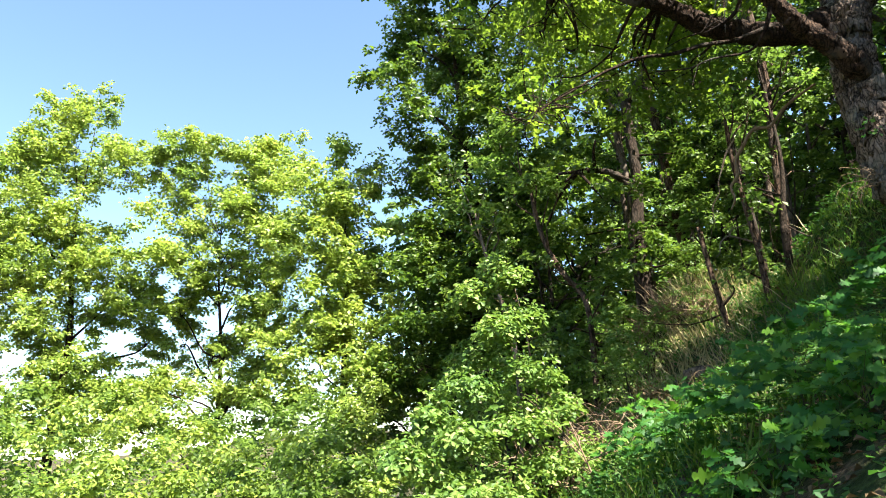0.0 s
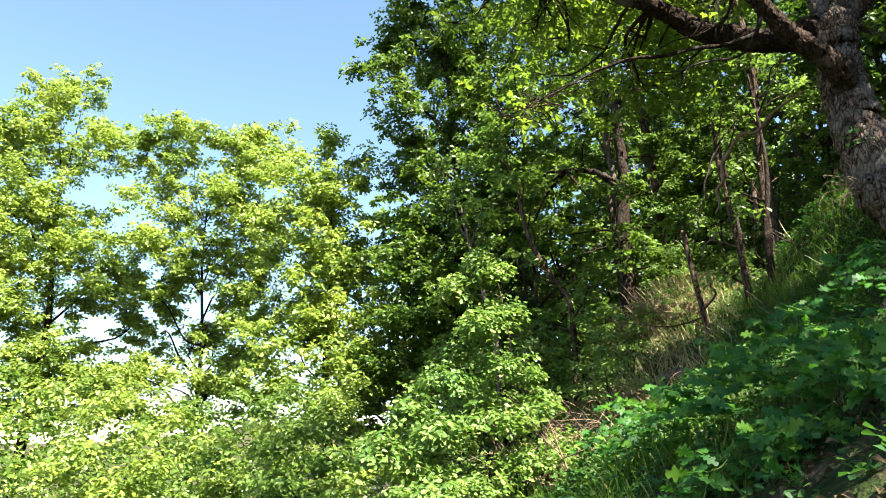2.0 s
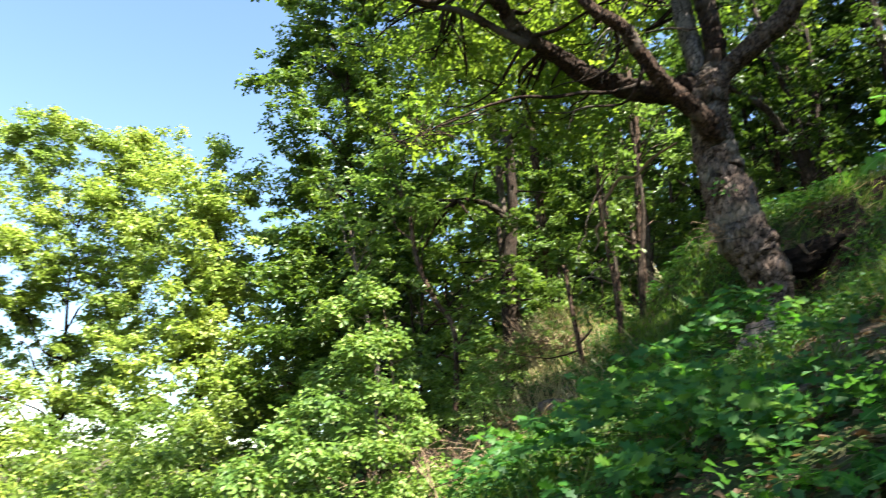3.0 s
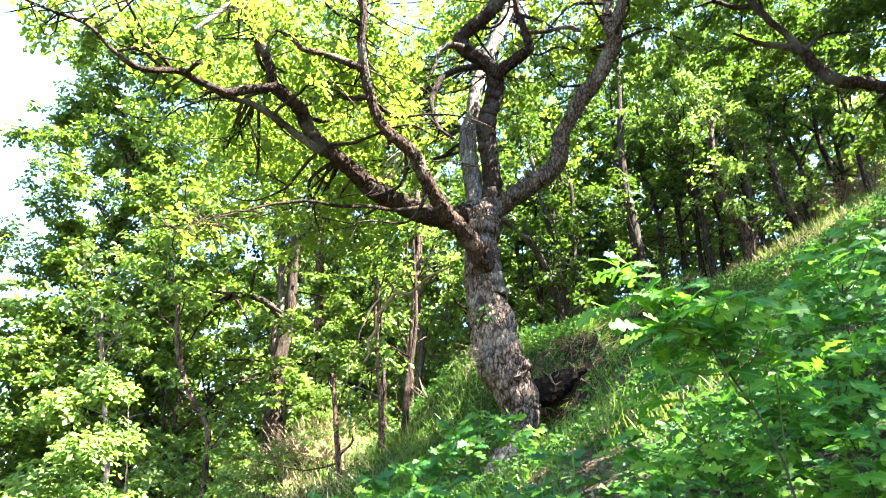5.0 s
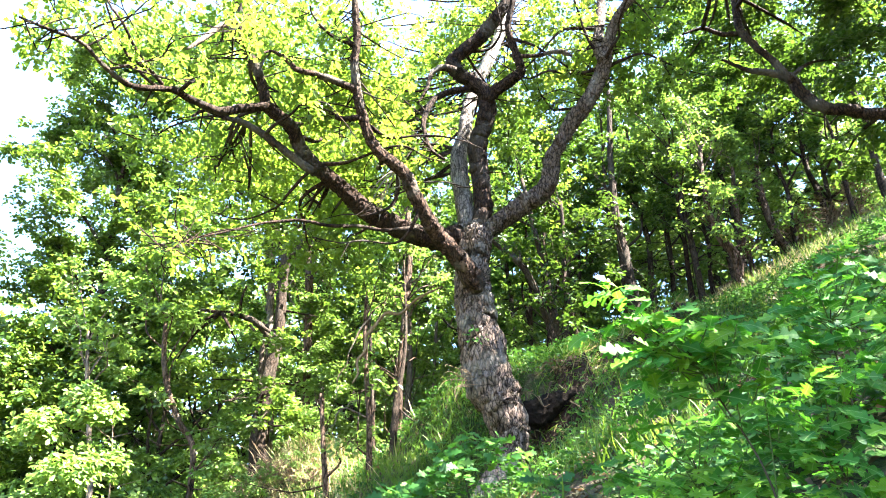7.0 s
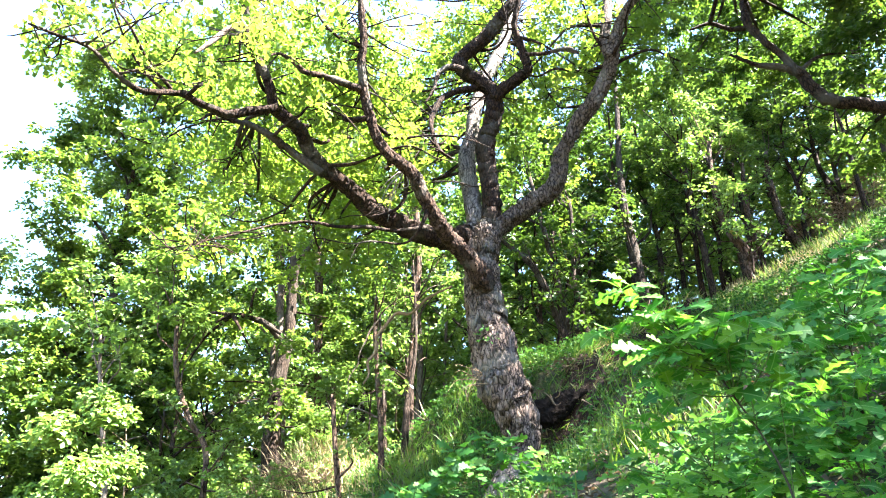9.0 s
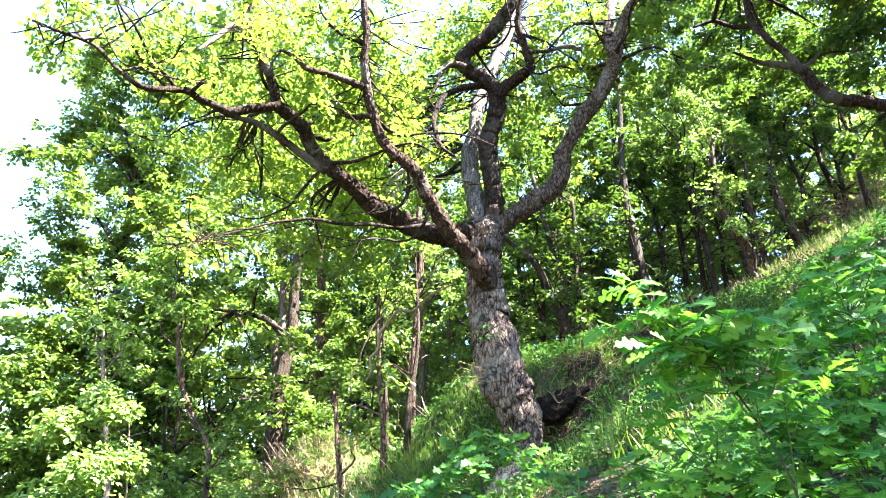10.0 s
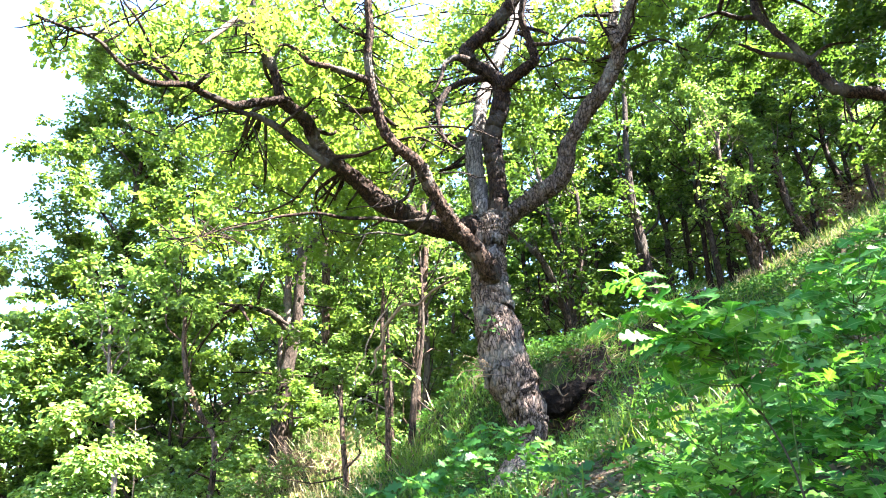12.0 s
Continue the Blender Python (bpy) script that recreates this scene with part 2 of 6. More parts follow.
def tube(points, sides=8, steps=3, rough=0.0, wobble=0.0, rng=None, cap=True, ridges=0.0):
    """A tapering limb: points are rows of x, y, z, radius."""
    line = spline(points, steps)
    c, r = line[:, :3].copy(), np.maximum(line[:, 3], 0.002)
    if wobble and rng is not None:
        c[1:-1] += rng.normal(0, 1, (len(c) - 2, 3)) * r[1:-1, None] * wobble
    tan = np.gradient(c, axis=0)
    tan /= np.linalg.norm(tan, axis=1)[:, None] + 1e-9
    ref = np.array([0.13, 0.97, 0.21])
    side = np.cross(tan, ref)
    side /= np.linalg.norm(side, axis=1)[:, None] + 1e-9
    other = np.cross(tan, side)
    ang = np.linspace(0, 2 * np.pi, sides, endpoint=False)
    rad = np.repeat(r[:, None], sides, 1)
    if rough and rng is not None:
        rad = rad * (1 + rng.normal(0, rough, rad.shape))
    if ridges:
        along = np.concatenate([[0], np.cumsum(np.linalg.norm(np.diff(c, axis=0), axis=1))])
        for i in range(len(c)):
            for j in range(sides):
                q = Vector((math.cos(ang[j]) * 1.0, math.sin(ang[j]) * 1.0, along[i] * 1.1))
                q += noise.noise_vector(q * 2.3) * 0.25
                cell = noise.voronoi(Vector((q.x * 5.2, q.y * 5.2, q.z * 4.6)))[0]
                plate = min(1.0, (cell[1] - cell[0]) * 2.6)
                lump = noise.noise(Vector((q.x * 1.1, q.y * 1.1, q.z * 1.3)))
                rad[i, j] += min(ridges, 0.3 * r[i]) * (plate - 0.75) + r[i] * 0.17 * lump
    v = c[:, None] + rad[..., None] * (np.cos(ang)[None, :, None] * side[:, None] + np.sin(ang)[None, :, None] * other[:, None])
    n, s = len(c), sides
    i, j = np.meshgrid(np.arange(n - 1), np.arange(s), indexing="ij")
    k = (j + 1) % s
    f = np.stack([i * s + j, i * s + k, (i + 1) * s + k, (i + 1) * s + j], -1).reshape(-1, 4).tolist()
    if cap:
        f += [list(range(s))[::-1], list(range((n - 1) * s, n * s))]
    return v.reshape(-1, 3), f


KITE = np.array([(0, 0, 0), (0.62, 0.30, 0.10), (1, 0, -0.05), (0.62, -0.30, 0.10)])
KITE_F = np.array([(0, 2, 1), (0, 3, 2)])
OVAL = np.array([(0, 0, 0), (0.34, 0.17, 0.05), (0.74, 0.31, 0.07), (1.0, 0, -0.10), (0.74, -0.31, 0.07), (0.34, -0.17, 0.05)])
OVAL_F = np.array([(0, 2, 1), (0, 3, 2), (0, 4, 3), (0, 5, 4)])


SINUATE = np.array([(0, 0, 0), (0.28, 0.17, 0.05), (0.43, 0.075, 0.0), (0.70, 0.31, 0.07), (1.0, 0, -0.12), (0.70, -0.31, 0.07), (0.43, -0.075, 0.0), (0.28, -0.17, 0.05)])
SINUATE_F = np.array([(0, 2, 1), (2, 4, 3), (0, 7, 6), (6, 5, 4), (0, 6, 2), (6, 4, 2)])


def lobed_leaf(bend=0.12, fold=0.14, lobes=3):
    """An oak leaf: narrow stalk end, rounded lobes, one unit long."""
    half = [(0.0, 0.008), (0.13, 0.016), (0.21, 0.100), (0.27, 0.105), (0.31, 0.040), (0.43, 0.205), (0.50, 0.200), (0.53, 0.065), (0.67, 0.265), (0.75, 0.235), (0.78, 0.090), (0.89, 0.165), (0.96, 0.110), (1.0, 0.0)]
    if lobes < 3:
        half = [(0.0, 0.008), (0.17, 0.02), (0.26, 0.125), (0.34, 0.045), (0.47, 0.22), (0.54, 0.070), (0.69, 0.265), (0.76, 0.21), (0.80, 0.085), (0.92, 0.14), (1.0, 0.0)]

    def lift(x, y):
        return fold * abs(y) - bend * (x * 1.6 - 0.5) ** 2 * (1 if x > 0.3 else 0.3)
    half = [(x, y * 1.16) for x, y in half]
    mid = [(x, 0.0, lift(x, 0)) for x, y in half]
    up = [(x + 0.03 * (0.1 < y < 0.2), y, lift(x, y)) for x, y in half[:-1]]
    dn = [(x + 0.03 * (0.1 < y < 0.2), -y, lift(x, y)) for x, y in half[:-1]]
    v = mid + up + dn
    n, m = len(mid), len(up)
    f = []
    for i in range(m):
        if i + 1 < m:
            f += [[i, i + 1, n + i + 1, n + i], [i, n + m + i, n + m + i + 1, i + 1]]
        else:
            f += [[i, i + 1, n + i], [i, n + m + i, i + 1]]
    return np.array(v), f


def leaves_at(origin, way, normal, size, shape, faces):
    """Copies of a leaf shape as one set of vertices; arrays of N rows."""
    way = way / (np.linalg.norm(way, axis=1)[:, None] + 1e-9)
    side = np.cross(normal, way)
    side /= np.linalg.norm(side, axis=1)[:, None] + 1e-9
    nor = np.cross(way, side)
    s = size[:, None, None]
    v = origin[:, None] + s * (shape[None, :, 0:1] * way[:, None] + shape[None, :, 1:2] * side[:, None] + shape[None, :, 2:3] * nor[:, None])
    k = len(shape)
    f = (faces[None] + (np.arange(len(origin)) * k)[:, None, None]).reshape(-1, faces.shape[1])
    return v.reshape(-1, 3), f


def rosettes(tips, axes, per, size, rng, shape=KITE, faces=KITE_F, spread=(-0.25, 0.55)):
    """Leaves in whorls at the twig tips, as an oak carries them."""
    n = len(tips)
    axes = axes / (np.linalg.norm(axes, axis=1)[:, None] + 1e-9)
    ref = np.where(np.abs(axes[:, 2:3]) > 0.9, np.array([[1.0, 0, 0]]), np.array([[0, 0, 1.0]]))
    a = np.cross(axes, ref)
    a /= np.linalg.norm(a, axis=1)[:, None]
    b = np.cross(axes, a)
    turn = (np.arange(per)[None] / per + rng.random((n, 1))) * 2 * np.pi + rng.normal(0, 0.3, (n, per))
    tilt = rng.uniform(*spread, (n, per))
    rad = np.cos(turn)[..., None] * a[:, None] + np.sin(turn)[..., None] * b[:, None]
    way = np.cos(tilt)[..., None] * rad + np.sin(tilt)[..., None] * axes[:, None]
    way[..., 2] -= rng.uniform(0, 0.35, (n, per))
    nor = axes[:, None] - 0.4 * rad + rng.normal(0, 0.55, (n, per, 3))
    org = tips[:, None] + way * 0.012 - axes[:, None] * rng.uniform(0, 0.05, (n, per, 1))
    sz = size * rng.uniform(0.65, 1.2, (n, per))
    return leaves_at(org.reshape(-1, 3), way.reshape(-1, 3), nor.reshape(-1, 3), sz.reshape(-1), shape, faces)


def pad_tips(centre, rx, rz, count, rng):
    """Twig tips in one spray of foliage: a flattened, ragged dome with its leaves mostly on top and outside."""
    d = rng.normal(0, 1, (count, 3))
    d /= np.linalg.norm(d, axis=1)[:, None]
    d[:, 2] = np.where(d[:, 2] < -0.25, -d[:, 2] * 0.7, d[:, 2])
    q = d * (rng.random((count, 1)) ** 0.4)
    lump = 1 + 0.35 * np.sin(3.1 * np.arctan2(d[:, 1], d[:, 0]) + centre[0] * 5) * np.abs(d[:, :2]).sum(1) / 1.4
    p = np.asarray(centre) + q * np.array([rx, rx, rz]) * lump[:, None]
    ax = d * np.array([0.7, 0.7, 0.6]) + np.array([0, 0, 0.75]) + rng.normal(0, 0.25, (count, 3))
    return p, ax


def bank_rise(x, y):
    """The earth bank that runs up the slope from the charred stump: a gentle foot, a steep broken face, a grassy top."""
    step = lambda a, b, q: np.clip((q - a) / (b - a), 0, 1) ** 2 * (3 - 2 * np.clip((q - a) / (b - a), 0, 1))
    u = 0.783 * (x - 1.55) + 0.622 * (y - 8.46)
    v = -0.622 * (x - 1.55) + 0.783 * (y - 8.46) + 0.10 * np.sin(4.1 * u) + 0.06 * np.sin(9.7 * u + 1)
    face = step(-0.5, 0.4, u) * (1 - step(3.0, 5.0, u))
    return face * (0.36 * step(-2.2, -0.15, v) + 0.42 * step(-0.16, 0.10, v)) * (1 - step(1.2, 4.6, v))


def ground_z(x, y, bank=True):
    """The hillside: rising to the right, cut by a path where the camera stands, levelling on the ridge, falling to a valley."""
    x, y = np.asarray(x, float), np.asarray(y, float)
    u, v = 0.906 * x + 0.423 * y, -0.423 * x + 0.906 * y
    far = np.hypot(x, y)
    soft = lambda s, w: w * np.logaddexp(0, s / w)
    z = 0.62 + 0.572 * u + 0.10 * soft(u - 7, 1.0) - 0.50 * soft(u - 17.5, 1.2)
    z = z + 0.30 * soft(-(u + 5), 2.0) + 0.26 * soft(-(u + 60), 10.0)
    z -= 0.62 * np.exp(-(u / 1.0) ** 2 - (v / 3.0) ** 2)
    near = np.exp(-(far / 60) ** 2)
    z += near * (0.07 * np.sin(1.9 * x + 0.7 * y + 1) * np.sin(1.3 * y - 0.6 * x) + 0.03 * np.sin(5.1 * x + 2) * np.sin(4.3 * y + 1.7 * x))
    if bank:
        z = z + bank_rise(x, y)
    # the grassy shoulder behind the oak
    z += 0.75 * np.exp(-((x - 0.2) / 1.5) ** 2 - ((y - 10.4) / 1.25) ** 2)
    # the dry hump at the foot of the forked tree
    z += 1.65 * np.exp(-((x + 2.2) / 1.45) ** 2 - ((y - 12.9) / 1.8) ** 2)
    z -= 0.30 * np.exp(-((x - 0.7) / 1.0) ** 2 - ((y - 7.2) / 1.1) ** 2)
    z -= 0.22 * np.exp(-((x - 1.55) / 0.35) ** 2 - ((y - 8.25) / 0.4) ** 2)
    hills = 55 * np.exp(-((far - 1900) / 500) ** 2) * (1 + 0.35 * np.sin(np.arctan2(x, y) * 9 + 1))
    return z + np.where(far > 300, hills, 0)


def on_ground(az, d, dz=0.0):
    x, y = d * math.sin(radians(az)), d * math.cos(radians(az))
    return Vector((x, y, float(ground_z(x, y)) + dz))


# ---- ground ----
def build_ground():
    n = 171
    s = np.linspace(-1, 1, n)
    g = np.sinh(s * 8.0) / math.sinh(8.0) * 2600
    x, y = np.meshgrid(g, g + 4.0, indexing="ij")
    z = ground_z(x, y, False)
    v = np.stack([x, y, z], -1).reshape(-1, 3)
    i, j = np.meshgrid(np.arange(n - 1), np.arange(n - 1), indexing="ij")
    a = i * n + j
    f = np.stack([a, a + n, a + n + 1, a + 1], -1).reshape(-1, 4)
    ob = new("ground", mesh_of("ground", v, f, M_GROUND))
    tagged(ob, "steep hillside of brown soil, leaf litter and moss", "ground", kind="structure")
    # the raised ground round the bank, in finer steps, and its bare broken face
    for name, mat, label, u0, u1, v0, v1, gap, lift in (("ground_rise", M_GROUND, "grassy rise of the hillside behind the bank", -0.7, 5.2, -2.3, 4.8, 0.09, -0.05),
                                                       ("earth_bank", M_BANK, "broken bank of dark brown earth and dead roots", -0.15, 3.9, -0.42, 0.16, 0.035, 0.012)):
        uu, vv = np.meshgrid(np.arange(u0, u1, gap), np.arange(v0, v1, gap), indexing="ij")
        x, y = 1.55 + 0.783 * uu - 0.622 * vv, 8.46 + 0.622 * uu + 0.783 * vv
        if name == "earth_bank":
            w = np.array([noise.noise_vector(Vector((p * 11, q * 11, 1.7))) for p, q in zip(x.ravel(), y.ravel())]).reshape(*x.shape, 3)
            edge = np.clip(np.minimum(vv - v0, v1 - vv) / 0.12, 0, 1)
            x, y = x + 0.06 * w[..., 0], y + 0.06 * w[..., 1]
            z = ground_z(x, y) + lift - 0.03 + (0.04 + 0.10 * w[..., 2]) * edge
        else:
            z = ground_z(x, y, False) + bank_rise(x, y) + lift
        n, m = x.shape
        i, j = np.meshgrid(np.arange(n - 1), np.arange(m - 1), indexing="ij")
        a = i * m + j
        ob = new(name, mesh_of(name, np.stack([x, y, z], -1).reshape(-1, 3), np.stack([a, a + m, a + m + 1, a + 1], -1).reshape(-1, 4), mat))
        tagged(ob, label, "ground", kind="structure")


build_ground()


# ---- the old oak ----
def oak_tree():
    rng = np.random.default_rng(11)
    base = Vector((0.9, 8.05, 2.95))
    oak = thing("oak_tree", base, "old gnarled oak with leaning cracked trunk and spreading limbs", "tree")
    off = np.array([*base, 0])

    made = []

    def limb(name, rows, mat, label="", sides=14, ridges=0.016, steps=5):
        rows = np.array(rows) - off
        v, f = tube(rows, sides, steps, wobble=0.05, rng=rng, ridges=ridges)
        made.append(part(name, v, f, mat, oak, label))
        return rows

    trunk = [(0.81, 7.9, 2.6, 0.212), (0.97, 7.95, 2.9, 0.143), (1, 8, 3.21, 0.166), (1.01, 8.04, 3.45, 0.195), (0.91, 8.09, 3.85, 0.274),
             (0.76, 8.13, 4.18, 0.293), (0.68, 8.16, 4.71, 0.282), (0.62, 8.17, 5.17, 0.249), (0.6, 8.17, 5.65, 0.215), (0.62, 8.17, 6.01, 0.226),
             (0.67, 8.17, 6.27, 0.13)]
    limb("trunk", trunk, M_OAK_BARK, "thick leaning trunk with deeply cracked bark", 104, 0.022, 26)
    front = [(0.65, 7.95, 5.29, 0.128), (0.56, 7.87, 5.36, 0.141), (0.45, 7.75, 5.48, 0.127), (0.27, 7.58, 5.63, 0.108), (0.09, 7.42, 5.79, 0.1),
             (-0.05, 7.27, 5.95, 0.089), (-0.18, 7.13, 6.13, 0.082), (-0.27, 7.03, 6.3, 0.082), (-0.41, 6.95, 6.4, 0.081), (-0.58, 6.85, 6.5, 0.074),
             (-0.71, 6.77, 6.64, 0.064), (-0.79, 6.68, 6.86, 0.061), (-0.86, 6.59, 7.08, 0.058), (-0.9, 6.51, 7.28, 0.054), (-0.93, 6.42, 7.55, 0.051),
             (-0.91, 6.33, 7.83, 0.048), (-0.94, 6.25, 8.12, 0.048), (-1, 6.1, 8.73, 0.042), (-0.98, 6, 9.67, 0.022)]
    left = [(0.4, 8.18, 6.09, 0.189), (0.21, 8.14, 6.02, 0.158), (-0.17, 8.05, 6.07, 0.142), (-0.54, 7.92, 6.18, 0.133), (-0.83, 7.75, 6.25, 0.124),
            (-1.04, 7.6, 6.4, 0.109), (-1.25, 7.46, 6.52, 0.101), (-1.46, 7.31, 6.63, 0.093), (-1.6, 7.2, 6.76, 0.089), (-1.7, 7.06, 6.96, 0.085),
            (-1.83, 6.95, 7.05, 0.077), (-2, 6.83, 7.14, 0.07), (-2.06, 6.71, 7.32, 0.062), (-2.14, 6.57, 7.51, 0.059), (-2.26, 6.43, 7.69, 0.052),
            (-2.35, 6.32, 7.91, 0.048), (-2.35, 6.22, 8.14, 0.041), (-2.47, 6.03, 8.59, 0.035), (-2.63, 5.8, 9.11, 0.017)]
    left_low = [(-1.91, 6.62, 6.97, 0.054), (-2.14, 6.44, 6.79, 0.056), (-2.35, 6.25, 6.59, 0.051), (-2.59, 6, 6.54, 0.043), (-2.74, 5.81, 6.51, 0.039),
                (-2.97, 5.47, 6.25, 0.031), (-3.16, 5.22, 6.28, 0.025), (-3.29, 4.99, 6.35, 0.021), (-3.46, 4.72, 6.25, 0.015), (-3.57, 4.5, 6.16, 0.01)]
    left_under = [(-1.41, 7.2, 6.43, 0.056), (-1.71, 7.14, 6.63, 0.052), (-2, 7.05, 6.83, 0.049), (-2.27, 6.94, 6.96, 0.042), (-2.49, 6.83, 6.95, 0.034),
                  (-2.69, 6.7, 6.95, 0.024), (-2.8, 6.6, 6.78, 0.013)]
    centre = [(0.62, 8.1, 5.84, 0.148), (0.7, 8.16, 6.22, 0.137), (0.77, 8.2, 6.69, 0.129), (0.72, 8.2, 7.16, 0.128), (0.68, 8.13, 7.5, 0.133),
              (0.76, 8.04, 7.84, 0.134), (0.83, 7.96, 8.18, 0.127), (0.79, 7.9, 8.44, 0.107)]
    centre_l = [(0.82, 7.9, 8.32, 0.115), (0.61, 7.83, 8.49, 0.099), (0.38, 7.77, 8.61, 0.107), (0.31, 7.73, 8.77, 0.107), (0.46, 7.68, 8.93, 0.099),
                (0.67, 7.62, 9.1, 0.1), (0.83, 7.56, 9.33, 0.1), (0.97, 7.51, 9.51, 0.096), (1.13, 7.42, 9.89, 0.085), (0.92, 7.28, 10.57, 0.06),
                (1.02, 7.15, 11.58, 0.027)]
    centre_r = [(0.8, 7.88, 8.24, 0.106), (0.99, 7.79, 8.37, 0.086), (1.19, 7.69, 8.48, 0.081), (1.29, 7.64, 8.57, 0.069), (1.25, 7.59, 8.77, 0.061),
                (1.18, 7.54, 9.01, 0.049), (1.11, 7.47, 9.25, 0.045), (1.2, 7.31, 9.77, 0.038), (1.28, 7.1, 10.48, 0.017)]
    centre_twig = [(0.68, 7.9, 8.44, 0.058), (0.34, 7.84, 8.33, 0.053), (0.1, 7.79, 8.17, 0.048), (-0.01, 7.75, 7.98, 0.044), (-0.09, 7.69, 7.68, 0.039),
                   (-0.05, 7.62, 7.34, 0.031), (0.03, 7.56, 7.07, 0.026), (0.2, 7.5, 6.89, 0.015)]
    grey = [(0.56, 8.25, 6.05, 0.16), (0.52, 8.36, 6.6, 0.13), (0.48, 8.47, 7.14, 0.127), (0.44, 8.55, 7.64, 0.122), (0.53, 8.62, 8.17, 0.108),
            (0.6, 8.69, 8.72, 0.103), (0.8, 8.75, 9.41, 0.101), (1.05, 8.79, 10.08, 0.1), (1.22, 8.85, 10.66, 0.093), (1.34, 8.92, 11.28, 0.085),
            (1.51, 9.05, 12.61, 0.064), (1.82, 9.2, 14.28, 0.034)]
    right = [(0.68, 8.2, 6.02, 0.166), (0.82, 8.18, 6.24, 0.126), (1.09, 8.16, 6.45, 0.131), (1.36, 8.11, 6.63, 0.132), (1.6, 8.05, 6.8, 0.124),
             (1.68, 8, 7.05, 0.117), (1.72, 7.91, 7.28, 0.11), (1.84, 7.82, 7.5, 0.102), (2, 7.71, 7.76, 0.114), (2.19, 7.61, 7.98, 0.114),
             (2.34, 7.5, 8.25, 0.107), (2.43, 7.38, 8.5, 0.103), (2.46, 7.28, 8.72, 0.087), (2.54, 7.14, 8.97, 0.075), (2.65, 6.99, 9.14, 0.067),
             (2.84, 6.79, 9.36, 0.055), (3.11, 6.5, 9.93, 0.027)]
    right_b = [(2.4, 7.32, 8.5, 0.079), (2.35, 7.33, 8.82, 0.08), (2.44, 7.35, 9.29, 0.074), (2.52, 7.42, 9.82, 0.068), (2.56, 7.5, 10.9, 0.027)]
    long = [(-0.13, 7.84, 6.05, 0.037), (-0.51, 7.58, 5.85, 0.028), (-0.84, 7.34, 5.77, 0.024), (-1.14, 7.12, 5.64, 0.023), (-1.43, 6.89, 5.57, 0.019),
            (-1.64, 6.7, 5.44, 0.019), (-1.82, 6.49, 5.28, 0.015), (-2.05, 6.16, 4.99, 0.011), (-2.22, 5.89, 4.77, 0.008), (-2.34, 5.6, 4.47, 0.005)]
    front_side = [(-0.91, 6.54, 7.2, 0.048), (-1.13, 6.42, 7.21, 0.047), (-1.34, 6.3, 7.2, 0.04), (-1.53, 6.15, 7.13, 0.036), (-1.63, 6.08, 7.19, 0.029),
                  (-1.79, 6, 7.26, 0.019), (-1.9, 5.95, 7.18, 0.01)]
    bleached = [(-2.26, 6.1, 7.84, 0.04), (-2.43, 6, 7.63, 0.036), (-2.55, 5.88, 7.31, 0.032), (-2.65, 5.75, 7.02, 0.015)]
    front_back = [(-0.84, 6.6, 6.82, 0.037), (-1.1, 6.76, 6.93, 0.034), (-1.32, 6.85, 7.11, 0.028), (-1.49, 6.9, 7.21, 0.018)]
    snag = [(0.36, 7.68, 8.57, 0.057), (0.17, 7.64, 8.58, 0.053), (-0, 7.61, 8.43, 0.036), (-0.05, 7.56, 8.12, 0.024), (-0.17, 7.5, 7.82, 0.012)]
    reach = [(1.23, 7.4, 8.62, 0.032), (1.51, 7.33, 8.58, 0.028), (1.7, 7.27, 8.6, 0.028), (1.83, 7.24, 8.57, 0.039), (1.93, 7.2, 8.46, 0.019)]
    bearing = []
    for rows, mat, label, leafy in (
            (front, M_SHADED_LIMB_BARK, "crooked limb with a pale torn scar near its foot", 0.62), (left, M_SHADED_BARK, "long crooked limb", 0.62), (left_low, M_SHADED_BARK, "", 0.35),
            (left_under, M_SHADED_BARK, "", 0.2), (centre, M_SHADED_BARK, "upright limb coloured dark as in shade", 0.9), (centre_l, M_SHADED_BARK, "zigzag limb", 0.55), (centre_r, M_SHADED_BARK, "", 0.55),
            (centre_twig, M_SHADED_BARK, "", 0.3), (grey, M_GREY_BARK, "pale grey upright limb", 0.55), (right, M_SUNLIT_LICHEN_BARK, "curved limb with grey lichen, paled as in sun", 0.55),
            (right_b, M_SUNLIT_LICHEN_BARK, "", 0.2), (long, M_SHADED_BARK, "long thin drooping branch", 0.84), (front_side, M_SHADED_LIMB_BARK, "", 0.2), (front_back, M_SHADED_BARK, "", 0.5),
            (snag, M_SHADED_LIMB_BARK, "short crooked dead snag", 9), (reach, M_SHADED_LIMB_BARK, "thin bare dead branch with a pale broken end", 9), (bleached, M_PALE_BARK, "bare bleached branch", 9)):
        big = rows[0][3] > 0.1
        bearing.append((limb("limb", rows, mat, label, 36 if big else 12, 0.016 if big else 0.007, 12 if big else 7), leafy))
    # torn scar at the foot of the front limb
    v, f = tube(np.array([(0.38, 7.68, 5.56, 0.02), (0.42, 7.65, 5.49, 0.05), (0.48, 7.70, 5.41, 0.055), (0.55, 7.79, 5.33, 0.025)]) - off, 14, 6, rough=0.12, rng=rng)
    part("scar", v, f, M_CUT, made[1], "pale torn wood scar")
    # a tangle of thin dead twigs and a few green leaves on the trunk
    for i in range(16):
        a = np.array([0.56, 7.92, 4.06]) + rng.normal(0, 0.05, 3)
        b = a + np.array([rng.uniform(-0.38, -0.08), rng.uniform(-0.2, 0.05), rng.uniform(-0.38, 0.06)])
        m = (a + b) / 2 + np.array([-0.05, 0, 0.07]) + rng.normal(0, 0.04, 3)
